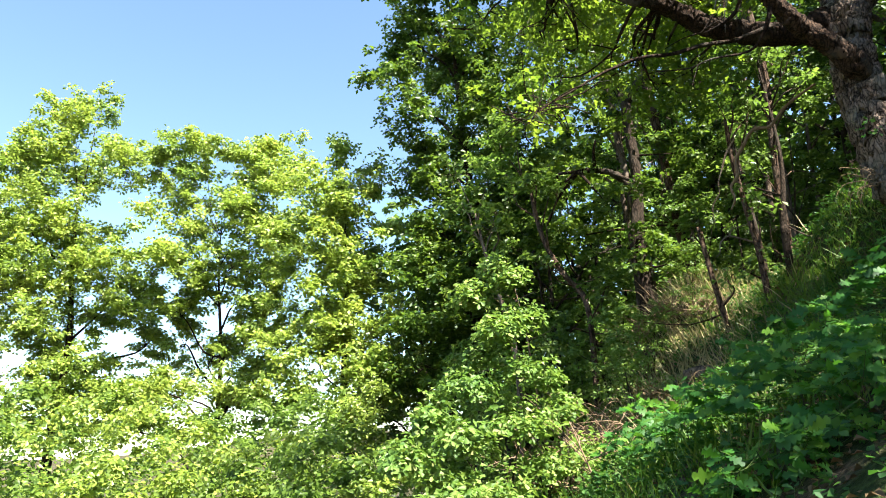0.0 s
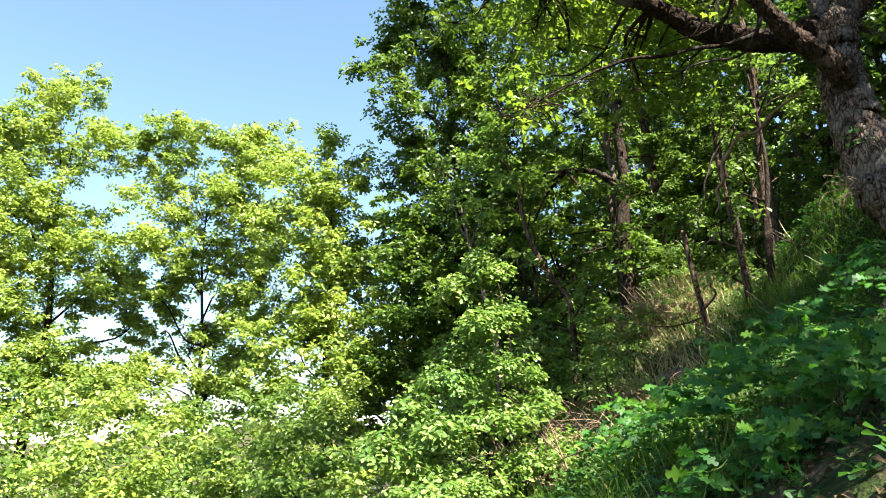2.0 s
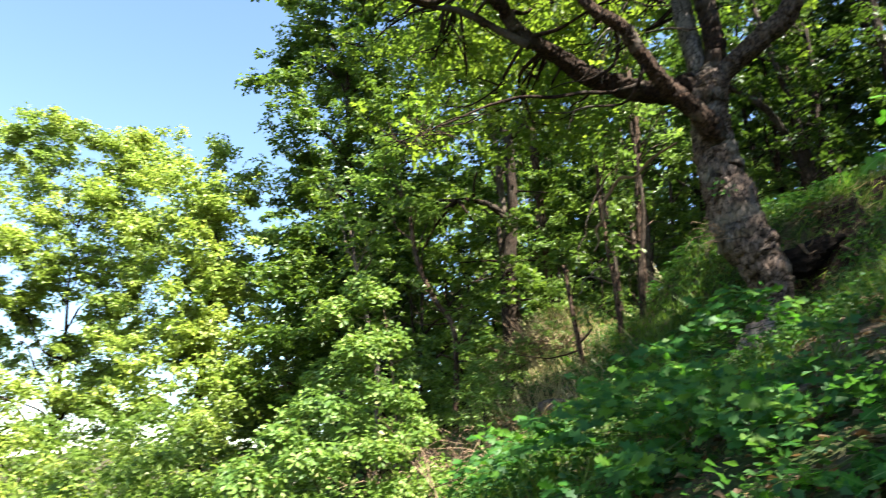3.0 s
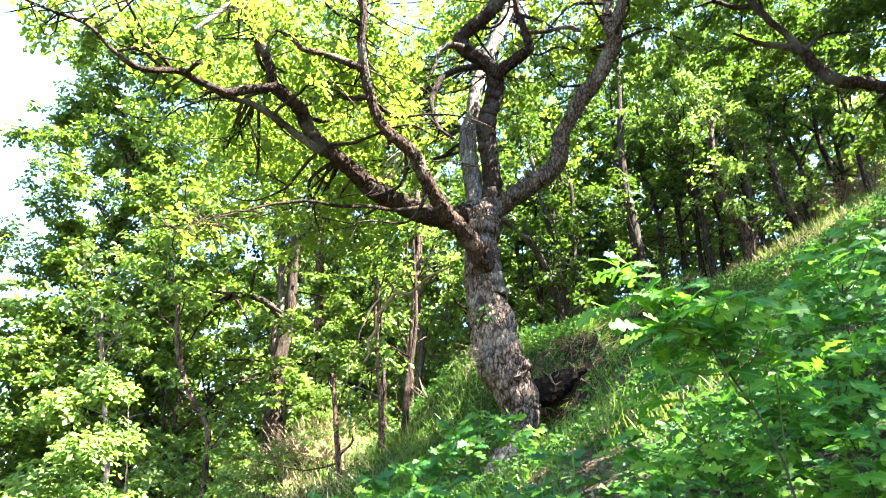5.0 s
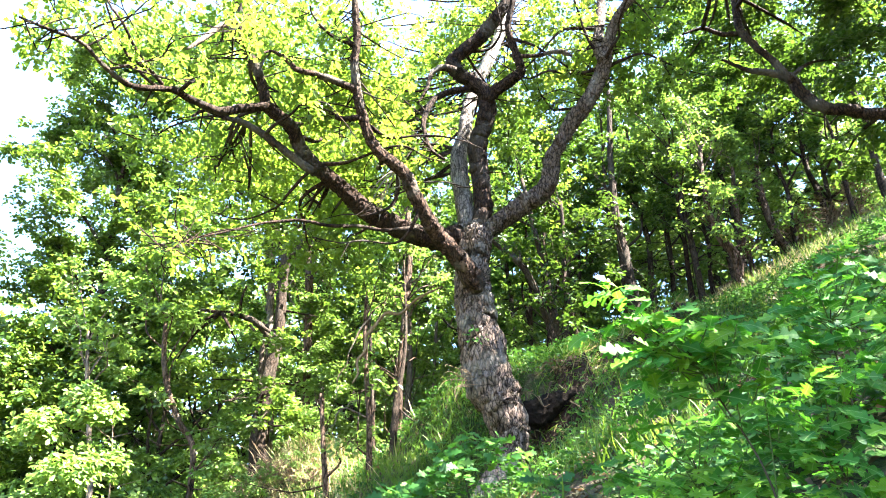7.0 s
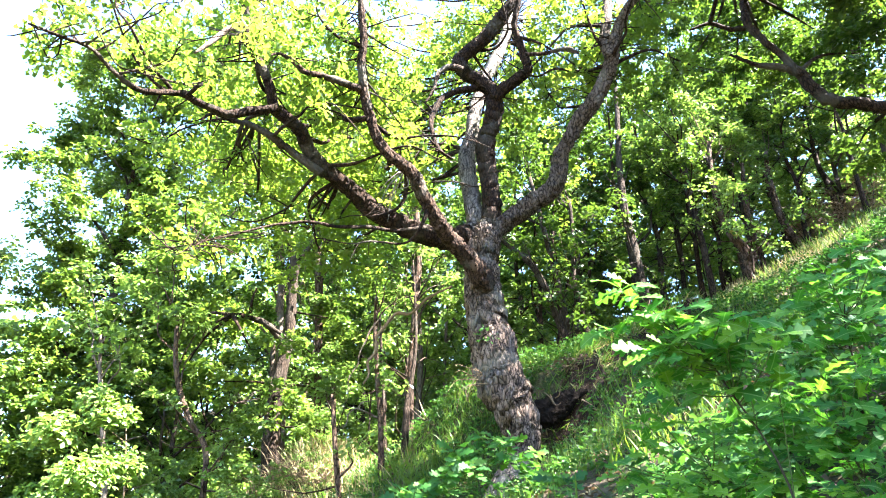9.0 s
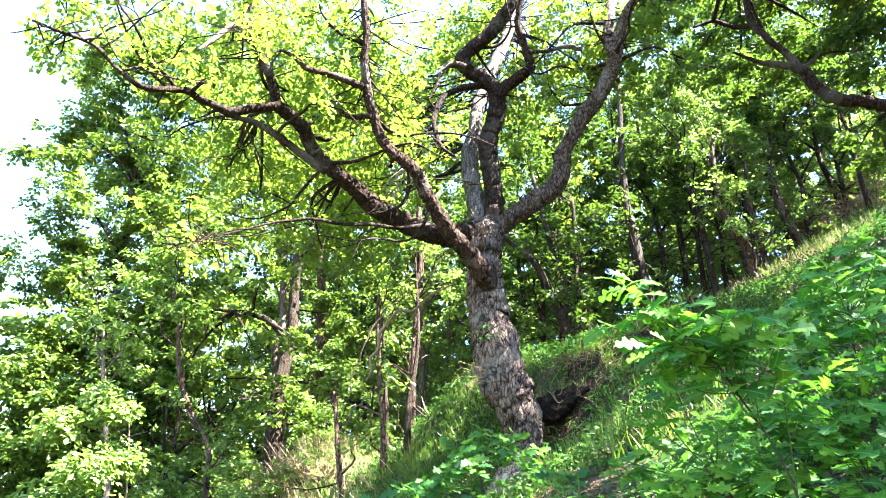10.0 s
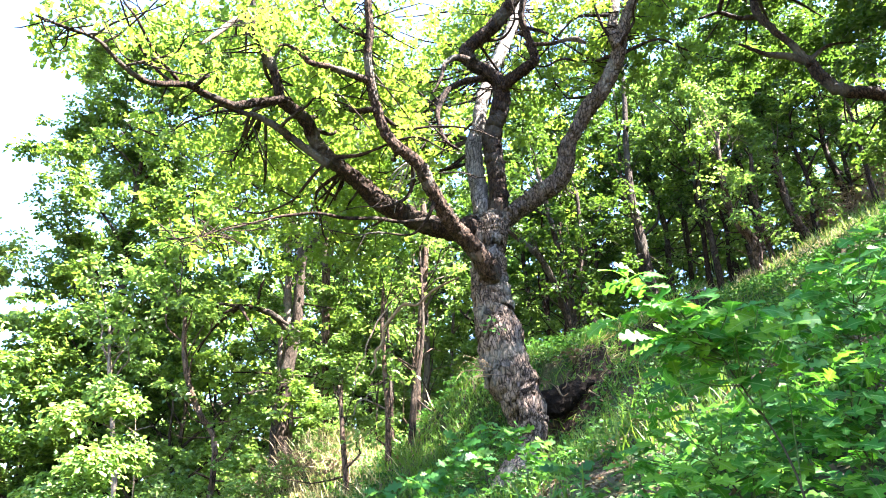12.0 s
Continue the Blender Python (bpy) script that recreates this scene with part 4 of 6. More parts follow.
def edge_trees():
    """The sunlit trees below the slope, and the big leafy one at the corner of the wood."""
    rng = np.random.default_rng(8)
    def edge_tree(az, d, radius, leaf_mat, label, lobes):
        lobed_tree("edge_tree", on_ground(az, d), label, radius, [(*polar(a, e, dd), r * 1.22) for a, e, dd, r in lobes], rng, leaf_mat, M_SHADED_BARK, 0.135, 470, 4, 0.35, "trees at the wood's edge", limb_size=0.9, flat=1.05, spray=0.30)

    edge_tree(-57.8, 25.0, 0.24, M_SUNLIT_EDGE_LEAF, 'sunlit yellow-green oak below the slope against the sky',
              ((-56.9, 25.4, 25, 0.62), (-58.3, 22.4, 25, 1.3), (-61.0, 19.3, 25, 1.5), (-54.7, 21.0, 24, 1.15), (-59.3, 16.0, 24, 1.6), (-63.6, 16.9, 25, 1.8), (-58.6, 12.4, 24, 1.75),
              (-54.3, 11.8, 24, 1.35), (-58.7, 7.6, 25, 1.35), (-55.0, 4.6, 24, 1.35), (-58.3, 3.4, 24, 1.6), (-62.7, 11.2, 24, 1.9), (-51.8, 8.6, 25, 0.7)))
    edge_tree(-47.0, 22.5, 0.13, M_SUNLIT_EDGE_LEAF, 'sunlit round-crowned oak below the slope against the sky',
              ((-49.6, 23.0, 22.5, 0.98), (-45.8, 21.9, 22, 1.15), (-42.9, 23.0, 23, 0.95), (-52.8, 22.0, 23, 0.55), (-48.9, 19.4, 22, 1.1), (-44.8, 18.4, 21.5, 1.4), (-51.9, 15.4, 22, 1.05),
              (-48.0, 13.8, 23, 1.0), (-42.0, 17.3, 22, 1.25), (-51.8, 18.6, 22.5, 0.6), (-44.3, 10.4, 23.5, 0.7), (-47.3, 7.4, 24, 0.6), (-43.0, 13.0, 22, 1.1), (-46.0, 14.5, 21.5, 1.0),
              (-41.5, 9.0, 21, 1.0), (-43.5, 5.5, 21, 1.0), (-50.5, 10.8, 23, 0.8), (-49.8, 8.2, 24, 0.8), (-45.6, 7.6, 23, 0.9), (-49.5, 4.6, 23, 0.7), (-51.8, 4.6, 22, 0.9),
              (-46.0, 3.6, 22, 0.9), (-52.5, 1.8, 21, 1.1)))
    edge_tree(-37.0, 18.5, 0.18, M_SUNLIT_EDGE_LEAF, 'sunlit leafy oak beside the dark wood',
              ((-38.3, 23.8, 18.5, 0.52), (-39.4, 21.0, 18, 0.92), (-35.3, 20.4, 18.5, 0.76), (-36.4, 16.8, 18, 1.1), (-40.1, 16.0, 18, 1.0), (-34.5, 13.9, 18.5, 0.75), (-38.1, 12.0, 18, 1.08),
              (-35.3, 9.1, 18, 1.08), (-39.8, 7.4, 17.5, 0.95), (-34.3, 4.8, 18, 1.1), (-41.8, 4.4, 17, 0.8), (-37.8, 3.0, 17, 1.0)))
    edge_tree(-26.5, 17.2, 0.22, M_CORNER_LEAF, 'big dark-leaved oak at the corner of the wood',
              ((-31.5, 33.0, 17, 0.98), (-32.8, 30.0, 16.5, 0.66), (-29.7, 26.7, 17, 0.96), (-30.7, 24.1, 17, 0.6), (-26.4, 32.0, 17.5, 1.4), (-25.5, 26.7, 17, 1.3), (-21.0, 30.0, 17, 1.35),
              (-27.7, 22.2, 17.5, 1.15), (-21.9, 23.4, 17, 1.2), (-26.8, 17.1, 17, 1.23), (-28.8, 12.9, 17, 1.06), (-24.0, 13.8, 17.5, 1.1), (-23.6, 36.8, 17, 1.5), (-29.6, 8.4, 17, 0.95),
              (-17.9, 34.0, 18, 1.4), (-32.5, 36.5, 16.5, 0.9), (-28.5, 38.5, 17, 1.3), (-21.0, 41.0, 17, 1.5),
              (-30.3, 20.5, 17.5, 0.72), (-30.8, 17.2, 17.5, 0.75), (-30.6, 14.0, 17.2, 0.75), (-31.0, 10.6, 17, 0.8), (-31.4, 6.6, 17, 0.85), (-26.0, 10.0, 17, 0.9)))
    # slender young oaks in the sun at the foot of the wood
    for (az, d), lobes in (
            ((-5.3, 13.9), ((-5.8, 17.5, 13.7, 0.46), (-6.8, 20.0, 13.8, 0.46), (-3.6, 21.0, 13.8, 0.42))),
            ((-1.2, 13.6), ((0.2, 18.3, 13.5, 0.48), (-2.8, 20.0, 13.5, 0.46), (-4.6, 22.5, 13.4, 0.52), (1.6, 22.5, 13.4, 0.5), (-1.0, 24.2, 13.4, 0.5), (3.6, 24.5, 13.5, 0.5))),
            ((-9.6, 14.6), ((-9.0, 16.6, 14.4, 0.45), (-8.8, 18.6, 14.4, 0.47), (-10.2, 20.5, 14.6, 0.45)))):
        lobed_tree("young_oak", on_ground(az, d), "slender young oak with sunlit leaves at the wood's foot", 0.035, [(*polar(a, e, dd), r) for a, e, dd, r in lobes], rng, M_UNDER_LEAF, M_FOREST_BARK, 0.085, 520, 5, 0.4, "young oaks of the wood", limb_size=0.5, spray=0.2)
    # unseen oaks added up the slope beside the path, whose crowns shade the near ground
    for x, y, top, thick, wide in ((4.6, -2.2, 6.6, 80, 1.25), (5.2, -0.4, 7.0, 85, 1.25), (5.7, 1.5, 7.0, 68, 1.25), (6.3, 3.4, 6.8, 64, 1.25), (7.0, 5.0, 6.6, 70, 1.25),
                                   (8.2, 1.0, 7.2, 80, 1.25), (8.8, 3.2, 7.4, 80, 1.25), (3.2, 2.6, 5.8, 105, 0.5)):
        g = Vector((x, y, float(ground_z(x, y))))
        rows = [(x + wide * math.cos(2.4 * i + y), y + wide * math.sin(2.4 * i + y), g.z + top * (0.64 + 0.05 * i - 0.1 * (wide > 1)), (0.95 - 0.03 * i) * (1 if wide > 1 else 0.75)) for i in range(9)]
        lobed_tree("path_oak", g, "unseen oak added up the slope to shade the near ground", 0.12, rows, rng, M_SHADED_FOREST_LEAF, M_FOREST_BARK, 0.17, thick, 4, 0.5, "oaks beside the path")


edge_trees()


def bare_trunks():
    """Trees of the wood whose bare trunks show: rows of x, y, z, radius; leaves only at the top."""
    rng = np.random.default_rng(53)
    for label, bark, leafy, rows in (
            ("straight pale-barked tree showing its bare trunk", M_PALE_BARK, 0.9,
             [(-3.17, 14.6, 4.92, 0.099), (-3.44, 14.6, 7.16, 0.1), (-3.58, 14.6, 8.55, 0.104), (-3.72, 14.6, 9.74, 0.101), (-3.93, 14.6, 10.85, 0.09), (-4.05, 14.6, 12.21, 0.065), (-4.16, 14.6, 13.68, 0.037)]),
            ("brown-barked tree showing its bare trunk", M_BROWN_BARK, 0.9,
             [(-2.31, 14, 4.36, 0.094), (-2.37, 14, 5.25, 0.091), (-2.47, 14, 6.69, 0.101), (-2.54, 14, 7.6, 0.11), (-2.64, 14, 8.7, 0.114), (-2.8, 14, 9.88, 0.092), (-3.01, 14, 11.3, 0.055)]),
            ("brown-barked tree with a slightly bent trunk", M_BROWN_BARK, 0.9,
             [(-0.48, 12.5, 4.09, 0.089), (-0.44, 12.5, 4.68, 0.086), (-0.45, 12.5, 5.63, 0.073), (-0.41, 12.5, 6.64, 0.071), (-0.37, 12.5, 7.36, 0.089), (-0.36, 12.5, 8.11, 0.086), (-0.42, 12.5, 9.04, 0.071), (-0.53, 12.5, 10.32, 0.049)]),
            ("thin brown-stemmed young tree at the foot of the slope", M_BROWN_BARK, 0.32,
             [(-0.7, 10.2, 2.86, 0.062), (-0.75, 10.2, 3.47, 0.06), (-0.79, 10.2, 4.11, 0.05), (-0.88, 10.2, 4.88, 0.047), (-0.93, 10.2, 5.42, 0.044), (-0.95, 10.2, 6.09, 0.027)]),
            ("thin dark stem in the dry brush", M_BROWN_BARK, 0.12,
             [(-1.37, 10.6, 3.06, 0.053), (-1.46, 10.6, 3.69, 0.05), (-1.53, 10.6, 4.2, 0.043), (-1.59, 10.6, 4.63, 0.026)]),
            ("thin pale young tree with a bare stem", M_PALE_BARK, 0.45,
             [(-3.85, 8.6, 2.87, 0.033), (-3.99, 8.6, 3.39, 0.034), (-4.15, 8.6, 3.94, 0.032), (-4.26, 8.6, 4.37, 0.029), (-4.35, 8.6, 4.83, 0.018)]),
            ("leaning brown-barked tree in the undergrowth", M_BROWN_BARK, 0.9,
             [(-3.96, 12.5, 3.94, 0.064), (-4.33, 12.5, 4.62, 0.065), (-4.65, 12.5, 5.23, 0.062), (-4.84, 12.5, 5.87, 0.058), (-4.95, 12.5, 6.67, 0.043)]),
            ("dark tall tree above the slope with a bare bent trunk", M_FOREST_BARK, 0.9,
             [(4.76, 14.5, 7.97, 0.155), (4.7, 14.5, 8.83, 0.145), (4.65, 14.5, 9.58, 0.135), (4.58, 14.5, 10.2, 0.123), (4.58, 14.5, 11.18, 0.099), (4.63, 14.5, 12.21, 0.087), (4.74, 14.5, 13.49, 0.075), (4.8, 14.5, 14.86, 0.046)]),
            ("dark leaning tree behind the old oak", M_FOREST_BARK, 0.9,
             [(2.56, 12.5, 5.79, 0.085), (2.46, 12.5, 6.32, 0.081), (2.3, 12.5, 6.87, 0.077), (2.13, 12.5, 7.44, 0.078), (1.88, 12.5, 7.89, 0.074), (1.42, 12.5, 8.33, 0.058), (1.13, 12.5, 8.61, 0.041)]),
            ("dark leaning tree behind the old oak", M_FOREST_BARK, 0.9,
             [(2.66, 13, 6.13, 0.078), (2.62, 13, 6.58, 0.079), (2.6, 13, 7.09, 0.074), (2.45, 13, 8.07, 0.071), (2.23, 13, 9.35, 0.068), (2.08, 13, 10.28, 0.044)]),
            ("slender dark tree on the slope", M_FOREST_BARK, 0.9,
             [(3.32, 14, 6.55, 0.084), (3.19, 14, 7.32, 0.08), (3.07, 14, 8.13, 0.069), (3.13, 14, 9.12, 0.065), (3.15, 14, 10.34, 0.04)]),
            ("thin leaning grey split trunk behind the oak", M_FOREST_BARK, 0.15,
             [(-0.43, 10.4, 4.14, 0.064), (-0.41, 10.43, 4.56, 0.054), (-0.34, 10.47, 5.02, 0.042), (-0.31, 10.51, 5.59, 0.032), (-0.35, 10.55, 6.31, 0.024), (-0.4, 10.6, 7.07, 0.016)]),
            ("bent leaning tree with a mossy foot on the crest", M_BROWN_BARK, 0.9,
             [(7.05, 14.0, 8.5, 0.102), (7.01, 14.0, 9.05, 0.097), (6.83, 14.0, 9.34, 0.098), (6.69, 14.0, 9.79, 0.092), (6.64, 14.0, 10.49, 0.087), (6.66, 14.0, 11.21, 0.075), (6.75, 14.0, 12.06, 0.056)]),
            ("brown tree on the crest of the slope", M_BROWN_BARK, 0.9,
             [(8.94, 15, 9.64, 0.118), (8.7, 15, 10.27, 0.113), (8.61, 15, 10.93, 0.108), (8.59, 15, 11.61, 0.103), (8.68, 15, 12.5, 0.06)]),
            ("slender brown tree on the crest of the slope", M_BROWN_BARK, 0.9,
             [(7.92, 15, 9.46, 0.083), (7.84, 15, 10.25, 0.085), (7.85, 15, 11.08, 0.079), (7.99, 15, 12.12, 0.052)]),
            ("dark tree on the crest of the slope", M_FOREST_BARK, 0.9,
             [(6.57, 15, 8.81, 0.102), (6.53, 15, 9.9, 0.098), (6.47, 15, 10.87, 0.093), (6.45, 15, 11.73, 0.088), (6.35, 15, 12.8, 0.06)]),
            ("bent dark tree on the crest of the slope", M_FOREST_BARK, 0.9,
             [(7.17, 14.5, 8.74, 0.073), (7.11, 14.5, 9.48, 0.081), (6.96, 14.5, 10.02, 0.075), (6.91, 14.5, 10.58, 0.069), (6.91, 14.5, 11.58, 0.064), (6.63, 14.5, 12.53, 0.044)])):
        x, y = rows[0][:2]
        g = Vector((x, y, float(ground_z(x, y))))
        rows = [(x, y, min(g.z, rows[0][2]) - 0.3, rows[0][3] * 1.15)] + list(rows)
        rows = [(*r[:3], r[3] * 0.82) for r in rows]
        tip = rows[-1]
        lobes = [(tip[0] + rng.normal(0, 0.6) * leafy, tip[1] + rng.uniform(0.0, 0.9) * leafy, tip[2] + leafy * (0.2 + 0.5 * i), leafy * rng.uniform(0.5, 0.85)) for i in range(4)]
        for i in range(6 if leafy > 0.5 else 1):
            p = np.array(rows[1 + int(rng.integers(0, len(rows) - 2))][:3])
            lobes.append((*(p + np.array([rng.choice([-1, 1]) * rng.uniform(0.1, 0.6), rng.uniform(-0.7, 0.0), rng.uniform(0.2, 0.8)])), rng.uniform(0.22, 0.36)))
        trunk = [(*(np.array(r[:3]) - np.array(g)), r[3]) for r in rows]
        tree = lobed_tree("slender_tree", g, label, 0.1, lobes, rng, M_SHADED_FOREST_LEAF if 1.0 < x < 6.0 else M_UNDER_LEAF, bark, 0.12, 190, 4, 0.5, "bare-trunked trees of the wood", trunk, 0.6, 6 if leafy > 0.5 else 2)
        if label.startswith("thin brown-stemmed"):
            for twig in ([(-0.82, 10.18, 4.16, 0.021), (-1.01, 10.12, 4.24, 0.019), (-1.15, 10.1, 4.28, 0.017), (-1.25, 10.08, 4.19, 0.014), (-1.27, 10.06, 4.05, 0.01), (-1.34, 10.05, 3.98, 0.005)],
                         [(-1.12, 10.1, 4.28, 0.014), (-1.07, 10.07, 4.36, 0.012), (-0.97, 10.06, 4.38, 0.01), (-0.83, 10.05, 4.4, 0.005)],
                         [(-0.86, 10.18, 5.74, 0.022), (-0.99, 10.12, 5.54, 0.022), (-1.08, 10.09, 5.29, 0.018), (-1.15, 10.07, 5.1, 0.013), (-1.16, 10.05, 4.92, 0.01), (-1.22, 10.05, 4.83, 0.012), (-1.28, 10.05, 4.7, 0.012), (-1.27, 10.05, 4.39, 0.005)]):
                v, f = tube(np.array(twig) * np.array([1, 1, 1, 0.7]) - np.array([*g, 0]), 8, 5, rough=0.06, rng=rng)
                part("dead_branch", v, f, M_PALE_BARK, tree, "bleached crooked dead branch")
        if "mossy" in label:
            for twig in ([(6.85, 13.92, 9.3, 0.055), (6.95, 13.86, 9.18, 0.04), (7.05, 13.84, 8.98, 0.034), (7.1, 13.83, 8.75, 0.028), (7.02, 13.8, 8.3, 0.02)],
                         [(6.95, 13.9, 9.12, 0.03), (7.2, 13.85, 9.2, 0.02), (7.45, 13.8, 9.33, 0.008)]):
                v, f = tube(np.array(twig) - np.array([*g, 0]), 8, 5, rough=0.06, rng=rng)
                part("branch", v, f, bark, tree)
            v, f = tube(np.array([(6.76, 13.93, 9.5, 0.03), (6.84, 13.91, 9.4, 0.055), (6.95, 13.91, 9.25, 0.055), (7.02, 13.92, 9.12, 0.03)]) - np.array([*g, 0]), 9, 5, rough=0.1, rng=rng)
            part("moss", v, f, M_MOSS, tree, "sunlit yellow moss")


bare_trunks()


def right_tree():
    """The tree up the slope whose limb, coloured dark as in shade, reaches into view."""
    rng = np.random.default_rng(31)
    base = Vector((8.2, 7.4, float(ground_z(8.2, 7.4))))
    tree = thing("slope_tree", base, "oak up the slope with one long crooked limb coloured dark as in shade", "tree")
    off = np.array([*base, 0])
    v, f = tube(np.array([(8.2, 7.4, base.z - 0.4, 0.3), (8.15, 7.45, base.z + 1.2, 0.22), (8.0, 7.5, base.z + 3, 0.18), (7.8, 7.7, base.z + 6, 0.1), (7.7, 7.8, base.z + 8, 0.04)]) - off, 14, 7, rough=0.03, rng=rng)
    part("trunk", v, f, M_FOREST_BARK, tree)
    limb = [(8.1, 7.45, base.z + 2.0, 0.13), (7.4, 7.65, 8.05, 0.115), (6.59, 7.9, 8.16, 0.111), (6.21, 8.01, 8.31, 0.109), (5.87, 8.11, 8.46, 0.11), (5.71, 8.18, 8.73, 0.104), (5.61, 8.24, 9.12, 0.097), (5.39, 8.28, 9.25, 0.071), (5.03, 8.34, 9.36, 0.045), (4.69, 8.4, 9.61, 0.023)]
    fork = [(5.61, 8.2, 8.99, 0.079), (5.42, 8.24, 9.48, 0.067), (5.23, 8.27, 9.78, 0.068), (5.08, 8.3, 10.15, 0.079), (5.08, 8.33, 10.58, 0.066), (5.11, 8.36, 11.08, 0.053), (5.04, 8.4, 11.82, 0.025)]
    spur = [(5.1, 8.35, 10.16, 0.051), (4.78, 8.37, 10.14, 0.046), (4.48, 8.38, 10.27, 0.037), (4.14, 8.4, 10.15, 0.019)]
    for rows in (limb, fork, spur):
        v, f = tube(np.array(rows) * np.array([1, 1, 1, 0.85]) - off, 12, 6, rough=0.06, rng=rng, wobble=0.09)
        part("limb", v, f, M_SHADED_BARK, tree)
    tips, axes = [], []
    line = np.concatenate([spline(np.array(rows), 5)[:, :3] for rows in (limb, fork, spur)])
    # crown lobes out of view, added to shade the slope, the trunk and this limb
    overhead_shade = [(4.3, 6.3, 10.6, 0.9), (5.2, 5.5, 10.8, 1.0), (5.9, 6.8, 11.2, 1.1), (3.6, 7.2, 11.6, 0.8), (6.6, 6.2, 10.4, 1.0), (4.9, 7.4, 12.0, 1.0), (7.6, 7.2, 11.6, 1.1), (8.6, 6.6, 11.8, 1.1), (7.0, 7.3, 11.2, 0.8)]
    overhead_shade = [(math.degrees(math.atan2(x, y)), math.degrees(math.atan2(z - 1.6, math.hypot(x, y))), math.hypot(x, y), r) for x, y, z, r in overhead_shade]
    for az, el, d, r in (*overhead_shade, (28.3, 42.8, 13, 1.1), (31.7, 41.0, 11.5, 0.8), (36.4, 39.5, 11.5, 0.9), (39.0, 36.8, 11, 0.8), (33.0, 36.6, 13, 0.7), (36.6, 30.6, 12.5, 0.55), (41.0, 33.0, 11, 0.8), (30.0, 46.0, 11, 1.0), (37.0, 45.0, 10.5, 1.0), (42.0, 42.0, 10.5, 1.0), (26.0, 45.0, 12, 1.0), (22.5, 43.5, 12.5, 0.8), (25.5, 40.0, 13, 0.8), (29.0, 37.5, 13, 0.8)):
        c = polar(az, el, d)
        s = line[int(np.argmin(np.linalg.norm(line - c, axis=1)))]
        mid = (s + c) / 2 + rng.normal(0, 0.12, 3)
        v, f = tube([(*(s - off[:3]), 0.04), (*(mid - off[:3]), 0.025), (*(c - off[:3]), 0.01)], 6, 5, rough=0.04, rng=rng)
        part("branch", v, f, M_SHADED_BARK, tree)
        n = int(5 + 3 * r)
        for i in range(n):
            dd = rng.normal(0, 1, 3)
            dd /= np.linalg.norm(dd)
            p, ax = pad_tips(c - off[:3] + dd * r * np.array([0.75, 0.75, 0.55]), r * rng.uniform(0.4, 0.6), r * 0.25, int(460 * r * r / n), rng)
            tips.append(p)
            axes.append(ax)
    v, f = rosettes(np.concatenate(tips), np.concatenate(axes), 4, 0.115, rng)
    part("crown", v, f, M_SHADED_FOREST_LEAF, tree)


right_tree()


# ---- shrubs ----
def shrub(name, at, label, height, width, count, rng, leaf_mat, leaf=0.09, per=5, group="", stems=7, category="shrub", shape=OVAL, faces=OVAL_F, lumps=9):
    ob = thing(name, at, label, category, group)
    wood, tips, axes = [], [], []
    for i in range(lumps):
        s = (i + 0.7) / lumps
        a = i * 2.4 + rng.normal(0, 0.3)
        rr = width * 0.5 * (1.05 - 0.8 * s) * rng.uniform(0.4, 1.0)
        c = np.array([rr * math.cos(a), rr * math.sin(a), height * s])
        if i < stems:
            wood.append(tube([(rng.normal(0, 0.06), rng.normal(0, 0.06), -0.15, 0.02), (*(c * 0.5 + rng.normal(0, 0.06, 3)), 0.013), (*c, 0.005)], 5, 4, cap=False))
        pr = max(0.18, width * 0.30 * (1.15 - 0.75 * s))
        p, ax = pad_tips(c, pr, max(0.2, min(pr, height / lumps * 1.6)), count // lumps, rng)
        tips.append(p)
        axes.append(ax)
    for v, f in wood:
        part("stem", v, f, M_STEM, ob)
    v, f = rosettes(np.concatenate(tips), np.concatenate(axes), per, leaf, rng, shape, faces)
    part("foliage", v, f, leaf_mat, ob)
    return ob


